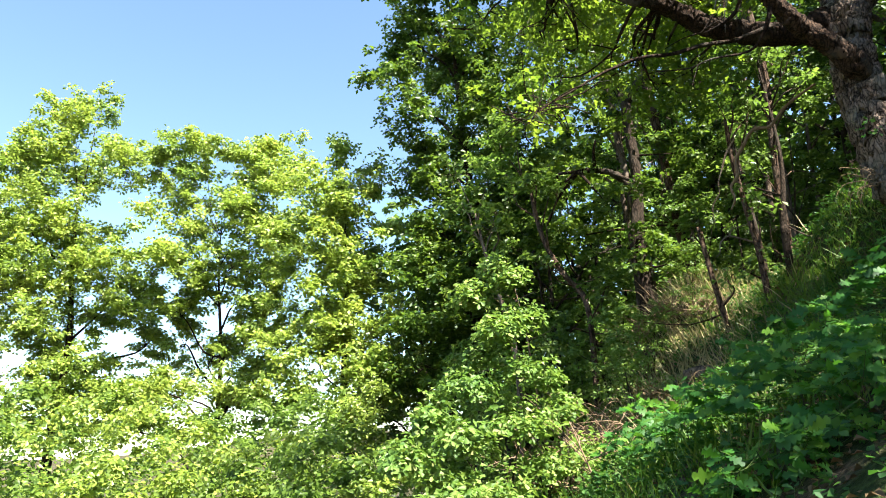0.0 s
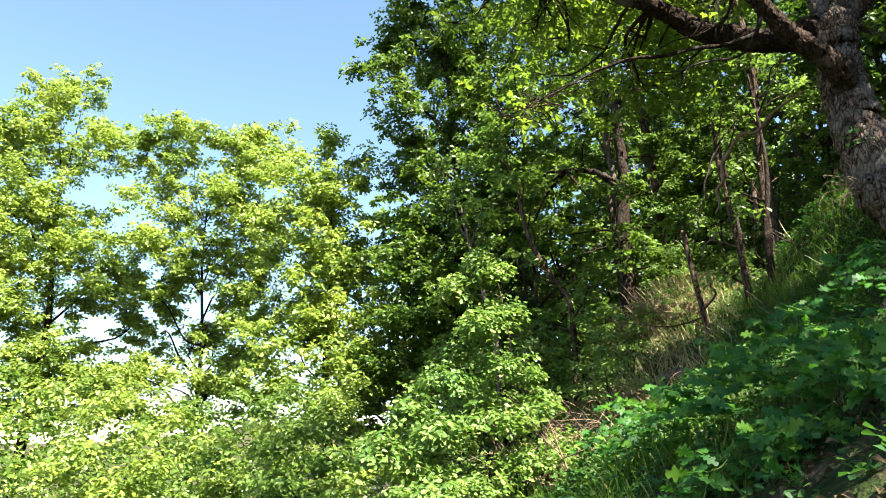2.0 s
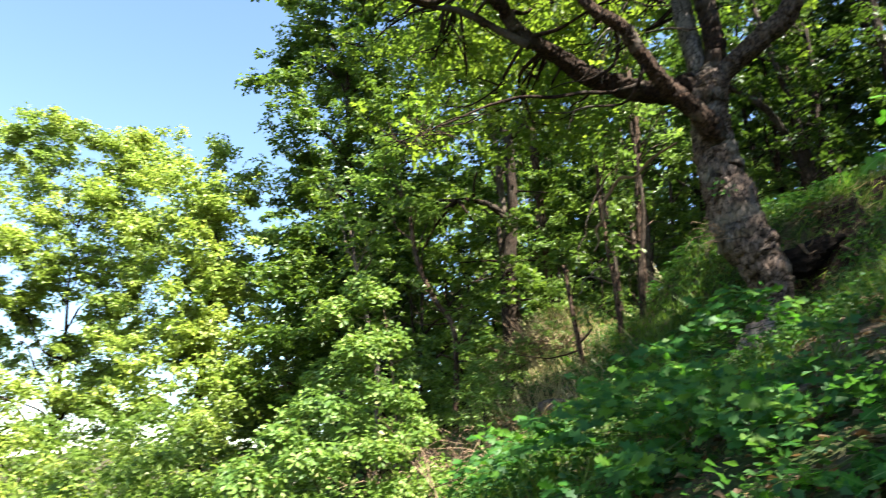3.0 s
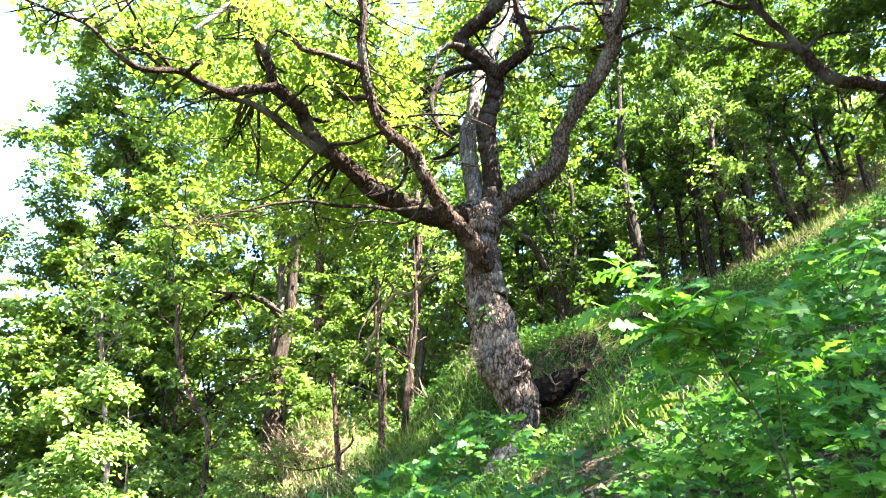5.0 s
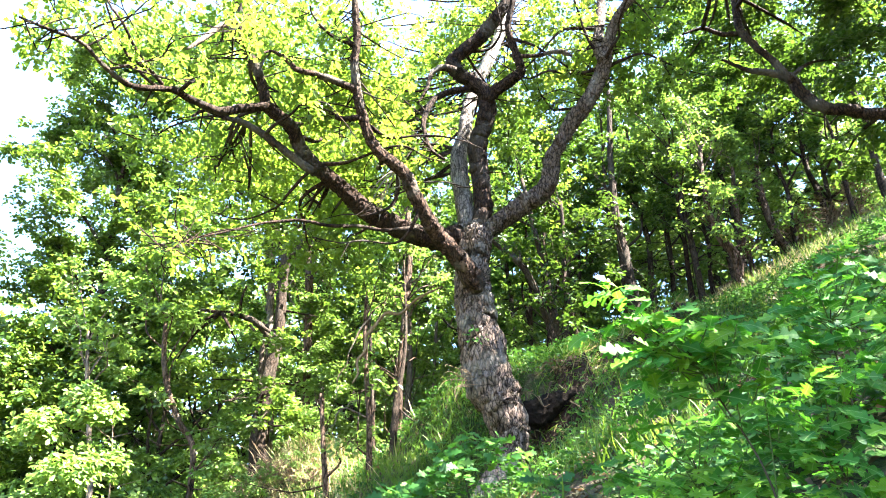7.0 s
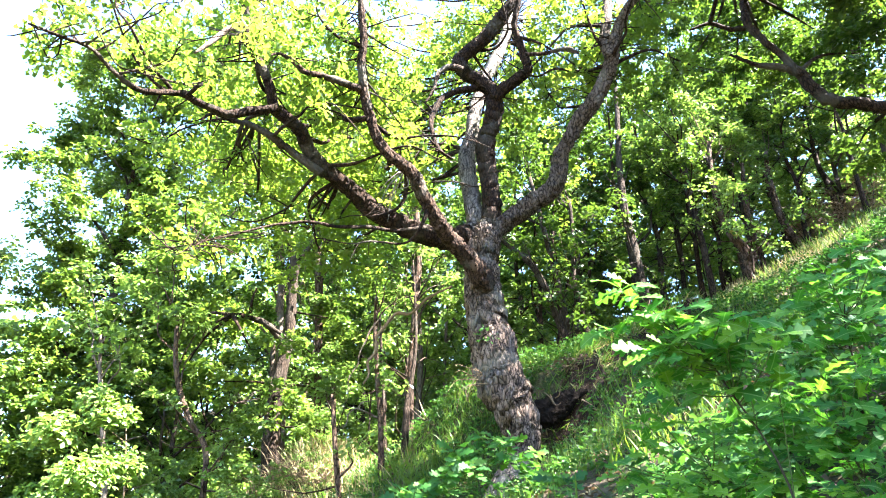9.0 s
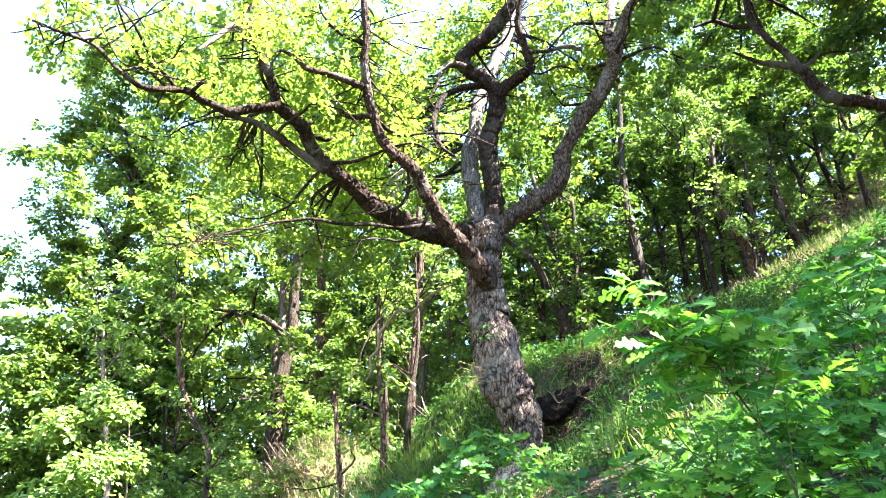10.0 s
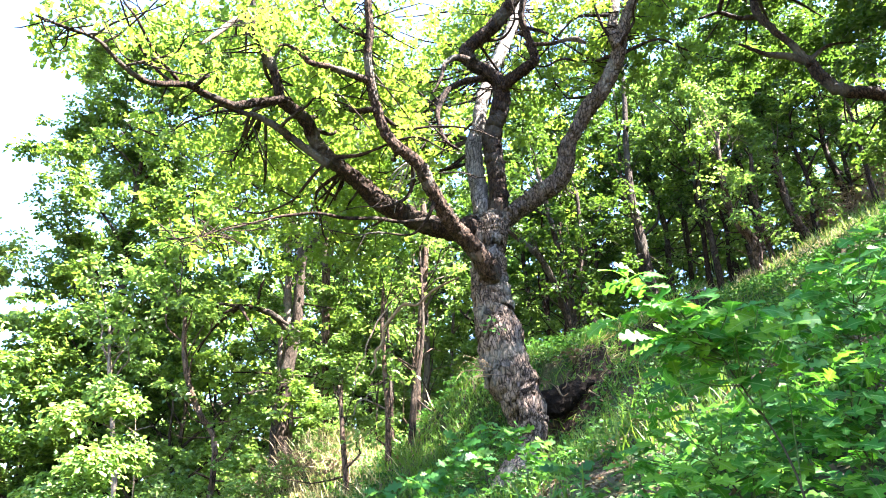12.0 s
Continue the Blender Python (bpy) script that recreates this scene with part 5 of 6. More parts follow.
def shrubs():
    rng = np.random.default_rng(14)
    # the pale young tree and the bright bush in front of it
    shrub("young_oak", on_ground(-26.0, 6.9), "tall pale-green young oak in the sun on the slope", 2.75, 1.65, 1750, rng, M_PALE_LEAF, 0.062, 6, lumps=15, category="young tree")
    shrub("bush", on_ground(-32.0, 5.6), "bright pale-green bush in the sun", 1.55, 1.6, 1000, rng, M_PALE_LEAF, 0.062, 5, lumps=10)
    shrub("bush", on_ground(-21.5, 7.2), "bright green bush in the sun at the wood's edge", 1.3, 1.2, 500, rng, M_PALE_LEAF, 0.06, 5, lumps=8)
    # low growth under the sunlit trees
    for az, d, el, w in ((-58, 10, 3.0, 3.0), (-53.5, 11, 3.0, 2.6), (-45.0, 12.0, 3.4, 2.6), (-41.0, 11.0, 3.5, 2.4), (-37.0, 10.5, 1.0, 2.2), (-62.5, 9, 1.5, 2.8), (-49.3, 12, 1.6, 2.6), (-36, 14.0, 4.5, 2.4), (-55.5, 8.5, -1.0, 2.4), (-47.0, 9.0, -1.5, 2.4), (-51.5, 8.0, -2.2, 2.2), (-40.5, 8.2, 0.2, 2.2), (-36.0, 8.6, -0.6, 2.0), (-44.0, 9.0, 0.6, 2.4)):
        g = on_ground(az, d)
        shrub("shrub", g, "sunlit leafy shrub below the trees", max(0.8, 1.6 + d * math.tan(radians(el)) - g.z), w, 820, rng, M_SUNLIT_EDGE_LEAF if az % 2 < 1 else M_UNDER_LEAF, 0.078, 4, "shrubs below the trees", lumps=14)
    # the thicket behind them, closing the foot of the slope
    for i in range(15):
        az = -65.0 + 2.15 * i + rng.uniform(-0.5, 0.5)
        d = 15.5 + 4.5 * (i % 3) / 2 + rng.uniform(-0.5, 0.5)
        el = (4.0, 2.0, 3.2, 4.6, 1.6)[i % 5] - (2.0 if -52 < az < -47 else 0.0)
        g = on_ground(az, d)
        shrub("shrub", g, "sunlit leafy shrub in the thicket below the trees", 1.6 + d * math.tan(radians(el)) - g.z, 3.4, 560, rng, M_UNDER_LEAF, 0.13, 4, "shrubs below the trees", lumps=13)
    first = shrub("understorey_shrub", on_ground(-9.0, 13.2), "leafy undergrowth shrub in the wood", 1.9, 1.8, 290, rng, M_UNDER_LEAF, 0.085, 5, "undergrowth", lumps=11)
    second = shrub("understorey_shrub", on_ground(-16.0, 12.0), "loose undergrowth shrub in the wood", 1.5, 2.0, 300, rng, M_PALE_LEAF, 0.08, 4, "undergrowth", lumps=9)
    third = shrub("understorey_shrub", on_ground(7.0, 22.0), "leafy undergrowth deep in the wood", 3.6, 3.4, 300, rng, M_UNDER_LEAF, 0.21, 4, "undergrowth", lumps=11)
    for k, az, d, size in ((1, -13.4, 11.4, 0.62), (1, -15.4, 11.6, 0.6), (1, -10.4, 11.7, 0.42), (0, -8.7, 11.4, 0.34), (0, -12.4, 11.7, 0.4), (1, -9.2, 12.4, 0.5), (0, -18.5, 13.5, 1.2), (1, -14.8, 9.8, 0.7), (0, -21.5, 12.5, 1.3), (1, -24.5, 11.5, 1.4), (0, -28.0, 12.0, 1.3), (0, -5.5, 15.5, 1.1), (0, -14.5, 15.0, 1.4),
                           (0, 4.0, 16.0, 1.2), (0, 9.5, 19.0, 1.3), (0, 14.0, 20.0, 1.2), (1, 21.0, 20.0, 1.2), (1, 31.5, 20.0, 1.3), (0, -10.5, 16.5, 1.5), (0, 41.0, 19.5, 1.4), (1, 5.5, 14.0, 0.8),
                           (0, -31.0, 14.0, 1.2), (0, 0.0, 19.0, 1.3), (0, -3.5, 19.0, 1.3), (0, -19.5, 19.0, 2.0), (0, 13.0, 18.2, 1.3), (0, 8.0, 17.0, 1.2)):
        copy_thing((first, second)[k], turned(on_ground(az, d), az * 37 % 360, size))
    # thickets closing the depth of the wood
    for start, gap, count, depth, size in ((-15.0, 6.4, 9, 22.0, 0.9), (-24.0, 6.2, 11, 25.0, 1.15), (-13.0, 5.0, 5, 28.5, 1.45)):
        for i in range(count):
            az = start + gap * i + rng.uniform(-1.0, 1.0)
            copy_thing(third, turned(on_ground(az, depth + rng.uniform(-1.0, 1.0)), rng.uniform(0, 360), size * rng.uniform(0.85, 1.15)))
    # dry brown growth in the sun on the crest
    for az, d, h in ((33.6, 19.0, 1.0), (36.2, 18.8, 1.3), (31.4, 18.9, 0.8)):
        shrub("dead_shrub", on_ground(az, d), "dry brown-leaved shrub on the crest of the slope", h, 1.5, 150, rng, M_DRY, 0.075, 4, "dry shrubs on the crest", lumps=8)


shrubs()


# ---- saplings with single leaves, close to the camera ----
LEAF_MESHES = []
for b, fo, lb in ((0.10, 0.16, 3), (0.22, 0.10, 3), (0.05, 0.22, 3), (0.16, 0.05, 2)):
    lv, lf = lobed_leaf(b, fo, lb)
    LEAF_MESHES.append(mesh_of("leaf", lv, lf, M_NEAR_LEAF))


def sapling(at, whorls, label, rng, leaf=0.11, single=True):
    """A young oak: a thin stem, a shoot to every whorl, lobed leaves round the end of each shoot.
    whorls: places in the world."""
    ob = thing("oak_sapling", at, label, "sapling", "oak saplings")
    w = np.array(whorls, float) - np.array(at)
    if len(w) < 15 and single:
        w = np.concatenate([w, w + rng.normal(0, 0.05, w.shape) * np.array([1, 1, 0.4]) - np.array([0, 0, 0.05])])
    mean = w.mean(0)
    stem = [(0, 0, -0.1, 0.0045), (mean[0] * 0.2 + 0.02, mean[1] * 0.2, mean[2] * 0.45, 0.0035), (mean[0] * 0.6, mean[1] * 0.6 + 0.02, mean[2] * 0.8, 0.0028), (*mean, 0.0018)]
    v, f = tube(stem, 6, 5)
    part("stem", v, f, M_STEM, ob)
    line = spline(np.array(stem), 10)[:, :3]
    org, ways, nors, bearer = [], [], [], []
    for p in w:
        q = line[int(np.clip(np.argmin(np.linalg.norm(line - p, axis=1)) - rng.integers(3, 9), 4, len(line) - 1))]
        mid = (p + q) / 2 + np.array([0, 0, -0.02])
        v, f = tube([(*q, 0.0020), (*mid, 0.0016), (*p, 0.0012)], 5, 3, cap=False)
        shoot = part("shoot", v, f, M_SHOOT, ob)
        d = p - q
        ax = d / (np.linalg.norm(d) + 1e-6) * 0.45 + np.array([0, 0, 0.9]) + rng.normal(0, 0.1, 3)
        ax = ax / np.linalg.norm(ax)
        turn = rng.uniform(0, 6.28)
        n = int(rng.integers(7, 11))
        for k in range(n):
            a = turn + k * 2 * np.pi / n + rng.normal(0, 0.2)
            org.append(p + ax * rng.uniform(-0.05, 0.01))
            bearer.append(shoot)
            ways.append(np.array([math.cos(a), math.sin(a), rng.uniform(-0.4, 0.5)]))
            nors.append(ax + np.array([-0.08, -0.75, 0]) + rng.normal(0, 0.42, 3))
    org, ways, nors = np.array(org), np.array(ways), np.array(nors)
    size = leaf * rng.uniform(0.6, 1.1, len(org))
    if single:
        for o, w1, n1, s1, shoot in zip(org, ways, nors, size, bearer):
            x = Vector(w1).normalized()
            y = Vector(n1).cross(x).normalized()
            z = x.cross(y)
            blade = new("leaf", LEAF_MESHES[int(rng.integers(0, 4))])
            blade.parent = shoot
            blade.matrix_basis = Matrix(((x.x, y.x, z.x, o[0]), (x.y, y.y, z.y, o[1]), (x.z, y.z, z.z, o[2]), (0, 0, 0, 1))) @ Matrix.Scale(s1, 4)
    else:
        lv, lf = lobed_leaf(0.14, 0.14, 2)
        tri = []
        for q in lf:
            tri += [[q[0], q[i], q[i + 1]] for i in range(1, len(q) - 1)]
        v, f = leaves_at(org, ways, nors, size, lv, np.array(tri))
        part("foliage", v, f, M_SAPLING_LEAF, ob)
    return ob


def dome(az, d, el, spread, count, rng):
    """Whorl places on a loose dome whose top stands at that bearing and height."""
    top = polar(az, el, d)
    rows = [top]
    for i in range(count - 1):
        s = math.sqrt((i + 1) / count)
        a = i * 2.39996 + rng.normal(0, 0.4)
        rows.append(top + np.array([spread * s * math.cos(a), spread * s * math.sin(a), -0.62 * spread * s ** 1.5 - rng.uniform(0, 0.16) + 0.25 * spread * s * math.cos(a)]))
    return [r for r in rows if r[2] > float(ground_z(r[0], r[1])) + 0.04]


def saplings():
    rng = np.random.default_rng(77)
    near = "oak sapling with bright green lobed leaves on the slope"
    sapling(Vector((1.02, 2.02, float(ground_z(1.02, 2.02)))), [(0.62, 2.11, 2.57), (0.65, 2.1, 2.49), (0.74, 2.07, 2.48), (0.81, 2.04, 2.42), (0.9, 2.01, 2.45), (0.96, 1.97, 2.41), (1.02, 1.95, 2.35), (0.79, 2.12, 2.34),
            (0.9, 2.06, 2.32), (0.72, 2.15, 2.41), (0.95, 2.05, 2.26), (0.84, 2.15, 2.52), (0.70, 2.0, 2.36), (1.0, 2.1, 2.44)], "leaning oak sapling with bright green lobed leaves", rng, 0.105)
    sapling(Vector((1.5, 2.4, float(ground_z(1.5, 2.4)))), [(1.44, 2.28, 2.71), (1.51, 2.23, 2.63), (1.37, 2.32, 2.63), (1.56, 2.2, 2.74), (1.46, 2.26, 2.53), (1.37, 2.3, 2.45), (1.62, 2.3, 2.85), (1.5, 2.4, 2.8), (1.3, 2.45, 2.56), (1.66, 2.25, 2.62)], near, rng, 0.1)
    sapling(Vector((1.2, 2.0, float(ground_z(1.2, 2.0)))), [(1.18, 1.97, 2.18), (1.22, 1.94, 2.10), (1.11, 2.01, 2.11), (1.04, 2.05, 2.15), (1.19, 1.96, 2.02), (1.26, 1.92, 2.24), (1.3, 2.05, 2.3), (1.12, 2.15, 2.24), (1.32, 1.85, 2.1)], near, rng, 0.1)
    sapling(Vector((0.95, 2.25, float(ground_z(0.95, 2.25)))), [(0.99, 2.18, 2.03), (1.10, 2.13, 2.06), (0.92, 2.21, 2.15), (0.79, 2.26, 2.26), (0.69, 2.29, 2.17), (0.84, 2.25, 2.02), (0.72, 2.29, 1.98), (0.95, 2.2, 1.97), (1.02, 2.35, 2.2), (0.6, 2.36, 2.06)], near, rng, 0.095)
    below = ((3.6, 5.8, 13.2, 0.5, 40), (6.8, 3.6, 7.4, 0.48, 34), (-4.7, 4.6, 7.8, 0.55, 26), (-0.3, 3.8, 5.0, 0.45, 14), (11.8, 2.9, 3.6, 0.36, 24), (-8.4, 5.0, 6.6, 0.5, 22), (1.6, 4.3, 7.6, 0.5, 22),
            (-12.5, 5.6, 3.4, 0.45, 18), (-2.5, 5.2, 8.8, 0.45, 20), (9.5, 4.4, 9.6, 0.42, 26), (-15.5, 6.2, 2.6, 0.4, 16),
            (5.5, 4.0, 5.5, 0.45, 26), (-3.5, 4.0, 2.5, 0.4, 22), (-8.0, 3.8, 1.0, 0.4, 18), (9.5, 3.6, 5.5, 0.4, 24))
    above = ((16.5, 3.3, 9.0, 0.4, 24), (20.5, 3.6, 12.0, 0.36, 20), (35.0, 4.4, 22.5, 0.5, 28), (39.0, 3.4, 20.5, 0.5, 28), (30.5, 3.6, 16.5, 0.42, 24), (24.0, 2.6, 8.5, 0.34, 22), (31.0, 2.5, 10.0, 0.36, 24),
            (18.5, 2.6, 6.0, 0.34, 20), (36.5, 2.6, 13.0, 0.36, 24), (27.5, 3.2, 13.5, 0.36, 22), (32.0, 5.0, 20.0, 0.5, 26), (37.5, 5.6, 24.0, 0.5, 26), (27.5, 5.2, 17.5, 0.45, 22), (34.0, 7.0, 23.5, 0.5, 26),
            (29.0, 7.5, 21.0, 0.5, 24), (22.5, 6.0, 15.5, 0.4, 20))
    for az, d, el, spread, count in below + above:
        sapling(on_ground(az, d), dome(az, d, el, spread, count, rng), "oak sapling with broad lobed leaves in the shade", rng, 0.108 if d < 3.5 else 0.135, d < 3.5)


saplings()


# ---- the hollow beside the oak ----
def hollow():
    rng = np.random.default_rng(3)
    ob = thing("charred_stump", Vector((1.53, 8.28, 3.80)), "black charred stump in the bank beside the oak", "stump")
    v, f = tube([(-0.42, -0.02, -0.30, 0.12), (-0.24, 0.0, -0.14, 0.21), (-0.02, 0.03, -0.02, 0.20), (0.18, 0.08, 0.10, 0.15), (0.36, 0.14, 0.20, 0.08), (0.52, 0.2, 0.26, 0.03)], 40, 12, rough=0.05, rng=rng, ridges=0.05)
    v = v * np.array([0.80, 0.7, 0.82]) + np.array([-0.06, 0.0, 0.06])
    part("charred_wood", v, f, M_CHAR, ob)
    # dead roots hanging over the bank
    for i in range(46):
        u, q = rng.uniform(-0.1, 3.6), rng.uniform(-0.1, 0.12)
        x, y = 1.55 + 0.783 * u - 0.622 * q, 8.46 + 0.622 * u + 0.783 * q
        top = np.array([x, y, float(ground_z(x, y))]) - np.array([1.53, 8.28, 3.80])
        ln = rng.uniform(0.12, 0.38)
        out = np.array([0.3, -0.4, 0]) * ln + rng.normal(0, 0.08, 3) * ln * 3
        v, f = tube([(*top, 0.006), (*(top + out * 0.6 + np.array([0, 0, -0.2 * ln])), 0.005), (*(top + out - np.array([0, 0, 0.9 * ln])), 0.002)], 5, 4)
        part("root", v, f, M_STEM if i % 3 else M_BRUSH, ob)
    for i in range(5):
        a = rng.uniform(0, 6.28)
        p = np.array([rng.uniform(-0.2, 0.35), -0.1, rng.uniform(0.0, 0.22)])
        d = np.array([math.cos(a) * 0.25, -0.1, math.sin(a) * 0.14])
        v, f = tube([(*p, 0.009), (*(p + d * 0.5 + rng.normal(0, 0.03, 3)), 0.006), (*(p + d), 0.003)], 5, 4)
        part("root", v, f, M_BRUSH, ob, "thin brown root")


hollow()


# ---- dead wood and dry grass at the foot of the wood ----
def brush_heap(at, size, count, label, rng):
    ob = thing("brush_heap", at, label, "dead brush", "heaps of dead brush")
    for i in range(count):
        a, e = rng.uniform(0, 6.28), rng.uniform(0.05, 1.1)
        ln = size * rng.uniform(0.5, 1.2)
        p = rng.normal(0, 0.25, 3) * size * np.array([1, 1, 0.2])
        d = np.array([math.cos(a) * math.cos(e), math.sin(a) * math.cos(e), math.sin(e)]) * ln
        v, f = tube([(*p, 0.009), (*(p + d * 0.5 + rng.normal(0, 0.08, 3) * size), 0.006), (*(p + d - np.array([0, 0, 0.2 * ln])), 0.002)], 4, 4)
        part("twig", v, f, M_BRUSH, ob)


def dead_stem(rows, mat, label):
    r = np.array(rows)
    base = r[0, :3].copy()
    ob = thing("dead_sapling", Vector(base), label, "dead sapling", "bare dead stems")
    v, f = tube(np.column_stack([r[:, :3] - base, r[:, 3]]), 7, 5, rough=0.05, rng=np.random.default_rng(2))
    stem = part("stem", v, f, mat, ob)
    rng = np.random.default_rng(int(abs(base[0]) * 100))
    for i in range(5):
        s = rng.uniform(0.35, 0.95)
        p = spline(r, 10)[int(s * 10 * (len(r) - 1)), :3] - base
        a = rng.uniform(0, 6.28)
        d = np.array([math.cos(a), math.sin(a), rng.uniform(0.3, 1.0)]) * rng.uniform(0.2, 0.5)
        v, f = tube([(*p, 0.005), (*(p + d * 0.55 + np.array([0.05, 0, -0.04])), 0.0035), (*(p + d), 0.0015)], 4, 3)
        part("twig", v, f, mat, stem)


def dead_wood():
    rng = np.random.default_rng(41)
    brush_heap(on_ground(-20.5, 8.0, 0.1), 1.15, 110, "tangled heap of dead brown twigs", rng)
    brush_heap(on_ground(-17.0, 9.2, 0.1), 1.05, 90, "heap of dead brown brush by the shrubs", rng)
    brush_heap(on_ground(-11.0, 12.0, 0.05), 0.75, 80, "dry brown brush at the foot of a tree", rng)
    brush_heap(on_ground(-8.2, 11.6, 0.05), 0.6, 60, "dry brown brush on the hump below the wood", rng)
    brush_heap(on_ground(-13.6, 12.4, 0.05), 0.7, 60, "dry brown brush at the foot of a tree", rng)
    brush_heap(on_ground(32.8, 18.7, 0.05), 1.1, 120, "sunlit brown dead brush on the crest of the slope", rng)
    brush_heap(on_ground(35.5, 18.7, 0.05), 1.1, 120, "sunlit brown dead brush on the crest of the slope", rng)
    dead_stem([(-4.22, 9.62, 2.2, 0.018), (-4.40, 9.60, 3.4, 0.016), (-4.62, 9.52, 4.4, 0.012), (-4.77, 9.45, 5.0, 0.005)], M_BRUSH, "thin bare brown dead stem in the undergrowth")
    dead_stem([(-4.1, 9.95, 2.2, 0.015), (-4.22, 9.95, 3.2, 0.012), (-4.4, 9.98, 4.1, 0.005)], M_BRUSH, "thin bare brown dead stem in the undergrowth")
    dead_stem([(-2.02, 5.9, 1.1, 0.010), (-2.13, 5.86, 1.42, 0.008), (-2.22, 5.80, 1.72, 0.004)], M_BRUSH, "short broken brown dead shoot")
    dead_stem([(-0.70, 10.95, 2.6, 0.04), (-0.80, 10.97, 4.4, 0.034), (-0.90, 10.98, 5.6, 0.024), (-0.97, 10.95, 6.3, 0.01)], M_SHADED_BARK, "thin dead tree with bare twigs")
    dead_stem([(-0.97, 9.2, 4.38, 0.011), (-0.9, 9.18, 4.51, 0.015), (-0.92, 9.15, 4.68, 0.019), (-0.82, 9.13, 4.81, 0.023), (-0.81, 9.1, 5.01, 0.023), (-0.71, 9.07, 5.15, 0.024), (-0.55, 9.03, 5.34, 0.024), (-0.35, 9, 5.33, 0.02), (-0.12, 8.96, 5.54, 0.02), (0.23, 8.9, 5.71, 0.012)], M_BRUSH, "crooked dead bough caught in the twigs beside the oak")


dead_wood()


def fallen_wood():
    """A short grey log and a dry brown-leaved bough at the foot of the slope."""
    rng = np.random.default_rng(61)
    g = on_ground(-9.3, 9.7, 0.08)
    log = thing("fallen_log", g, "short weathered grey log lying in the dry grass", "log")
    v, f = tube([(-0.30, -0.05, -0.02, 0.10), (-0.08, 0.0, 0.01, 0.115), (0.15, 0.03, 0.03, 0.105), (0.36, 0.08, 0.09, 0.09)], 18, 7, rough=0.03, rng=rng, ridges=0.012)
    wood = part("wood", v, f, M_PALE_BARK, log)
    v, f = tube([(0.12, 0.02, 0.10, 0.035), (0.18, 0.0, 0.2, 0.025), (0.2, -0.02, 0.27, 0.012)], 8, 4, rough=0.05, rng=rng)
    part("branch_stub", v, f, M_PALE_BARK, wood)
    g = on_ground(-12.4, 9.5, 0.05)
    bough = thing("dead_bough", g, "fallen bough with dry rust-brown leaves", "dead bough")
    tips = []
    for i in range(12):
        a = rng.uniform(0, 6.28)
        e = np.array([math.cos(a) * 0.42, math.sin(a) * 0.42, rng.uniform(0.05, 0.4)]) * rng.uniform(0.5, 1.0)
        v, f = tube([(0, 0, -0.06, 0.009), (*(e * 0.5 + rng.normal(0, 0.04, 3)), 0.006), (*e, 0.002)], 5, 4)
        part("branch", v, f, M_BRUSH, bough)
        tips += [e * w + rng.normal(0, 0.05, 3) for w in (0.5, 0.7, 0.85, 1.0)]
    v, f = rosettes(np.array(tips), np.tile([0, 0, 1.0], (len(tips), 1)) + rng.normal(0, 0.3, (len(tips), 3)), 5, 0.08, rng, SINUATE, SINUATE_F)
    part("foliage", v, f, M_DRY, bough)
    x, y = 1.72, 8.72
    g = Vector((x, y, float(ground_z(x, y)) + 0.02))
    bough = thing("dead_bough", g, "small fallen twig with rust-brown leaves on the bank", "dead bough")
    tips = []
    for i in range(5):
        e = np.array([rng.uniform(-0.16, 0.16), rng.uniform(-0.2, -0.02), rng.uniform(0.03, 0.2)])
        v, f = tube([(0, 0, -0.04, 0.005), (*(e * 0.5 + rng.normal(0, 0.02, 3)), 0.004), (*e, 0.002)], 5, 3)
        part("branch", v, f, M_BRUSH, bough)
        tips += [e * w + rng.normal(0, 0.02, 3) for w in (0.6, 1.0)]
    v, f = rosettes(np.array(tips), np.tile([0, -0.4, 1.0], (len(tips), 1)) + rng.normal(0, 0.3, (len(tips), 3)), 4, 0.085, rng, SINUATE, SINUATE_F)
    part("foliage", v, f, M_DRY, bough)


fallen_wood()


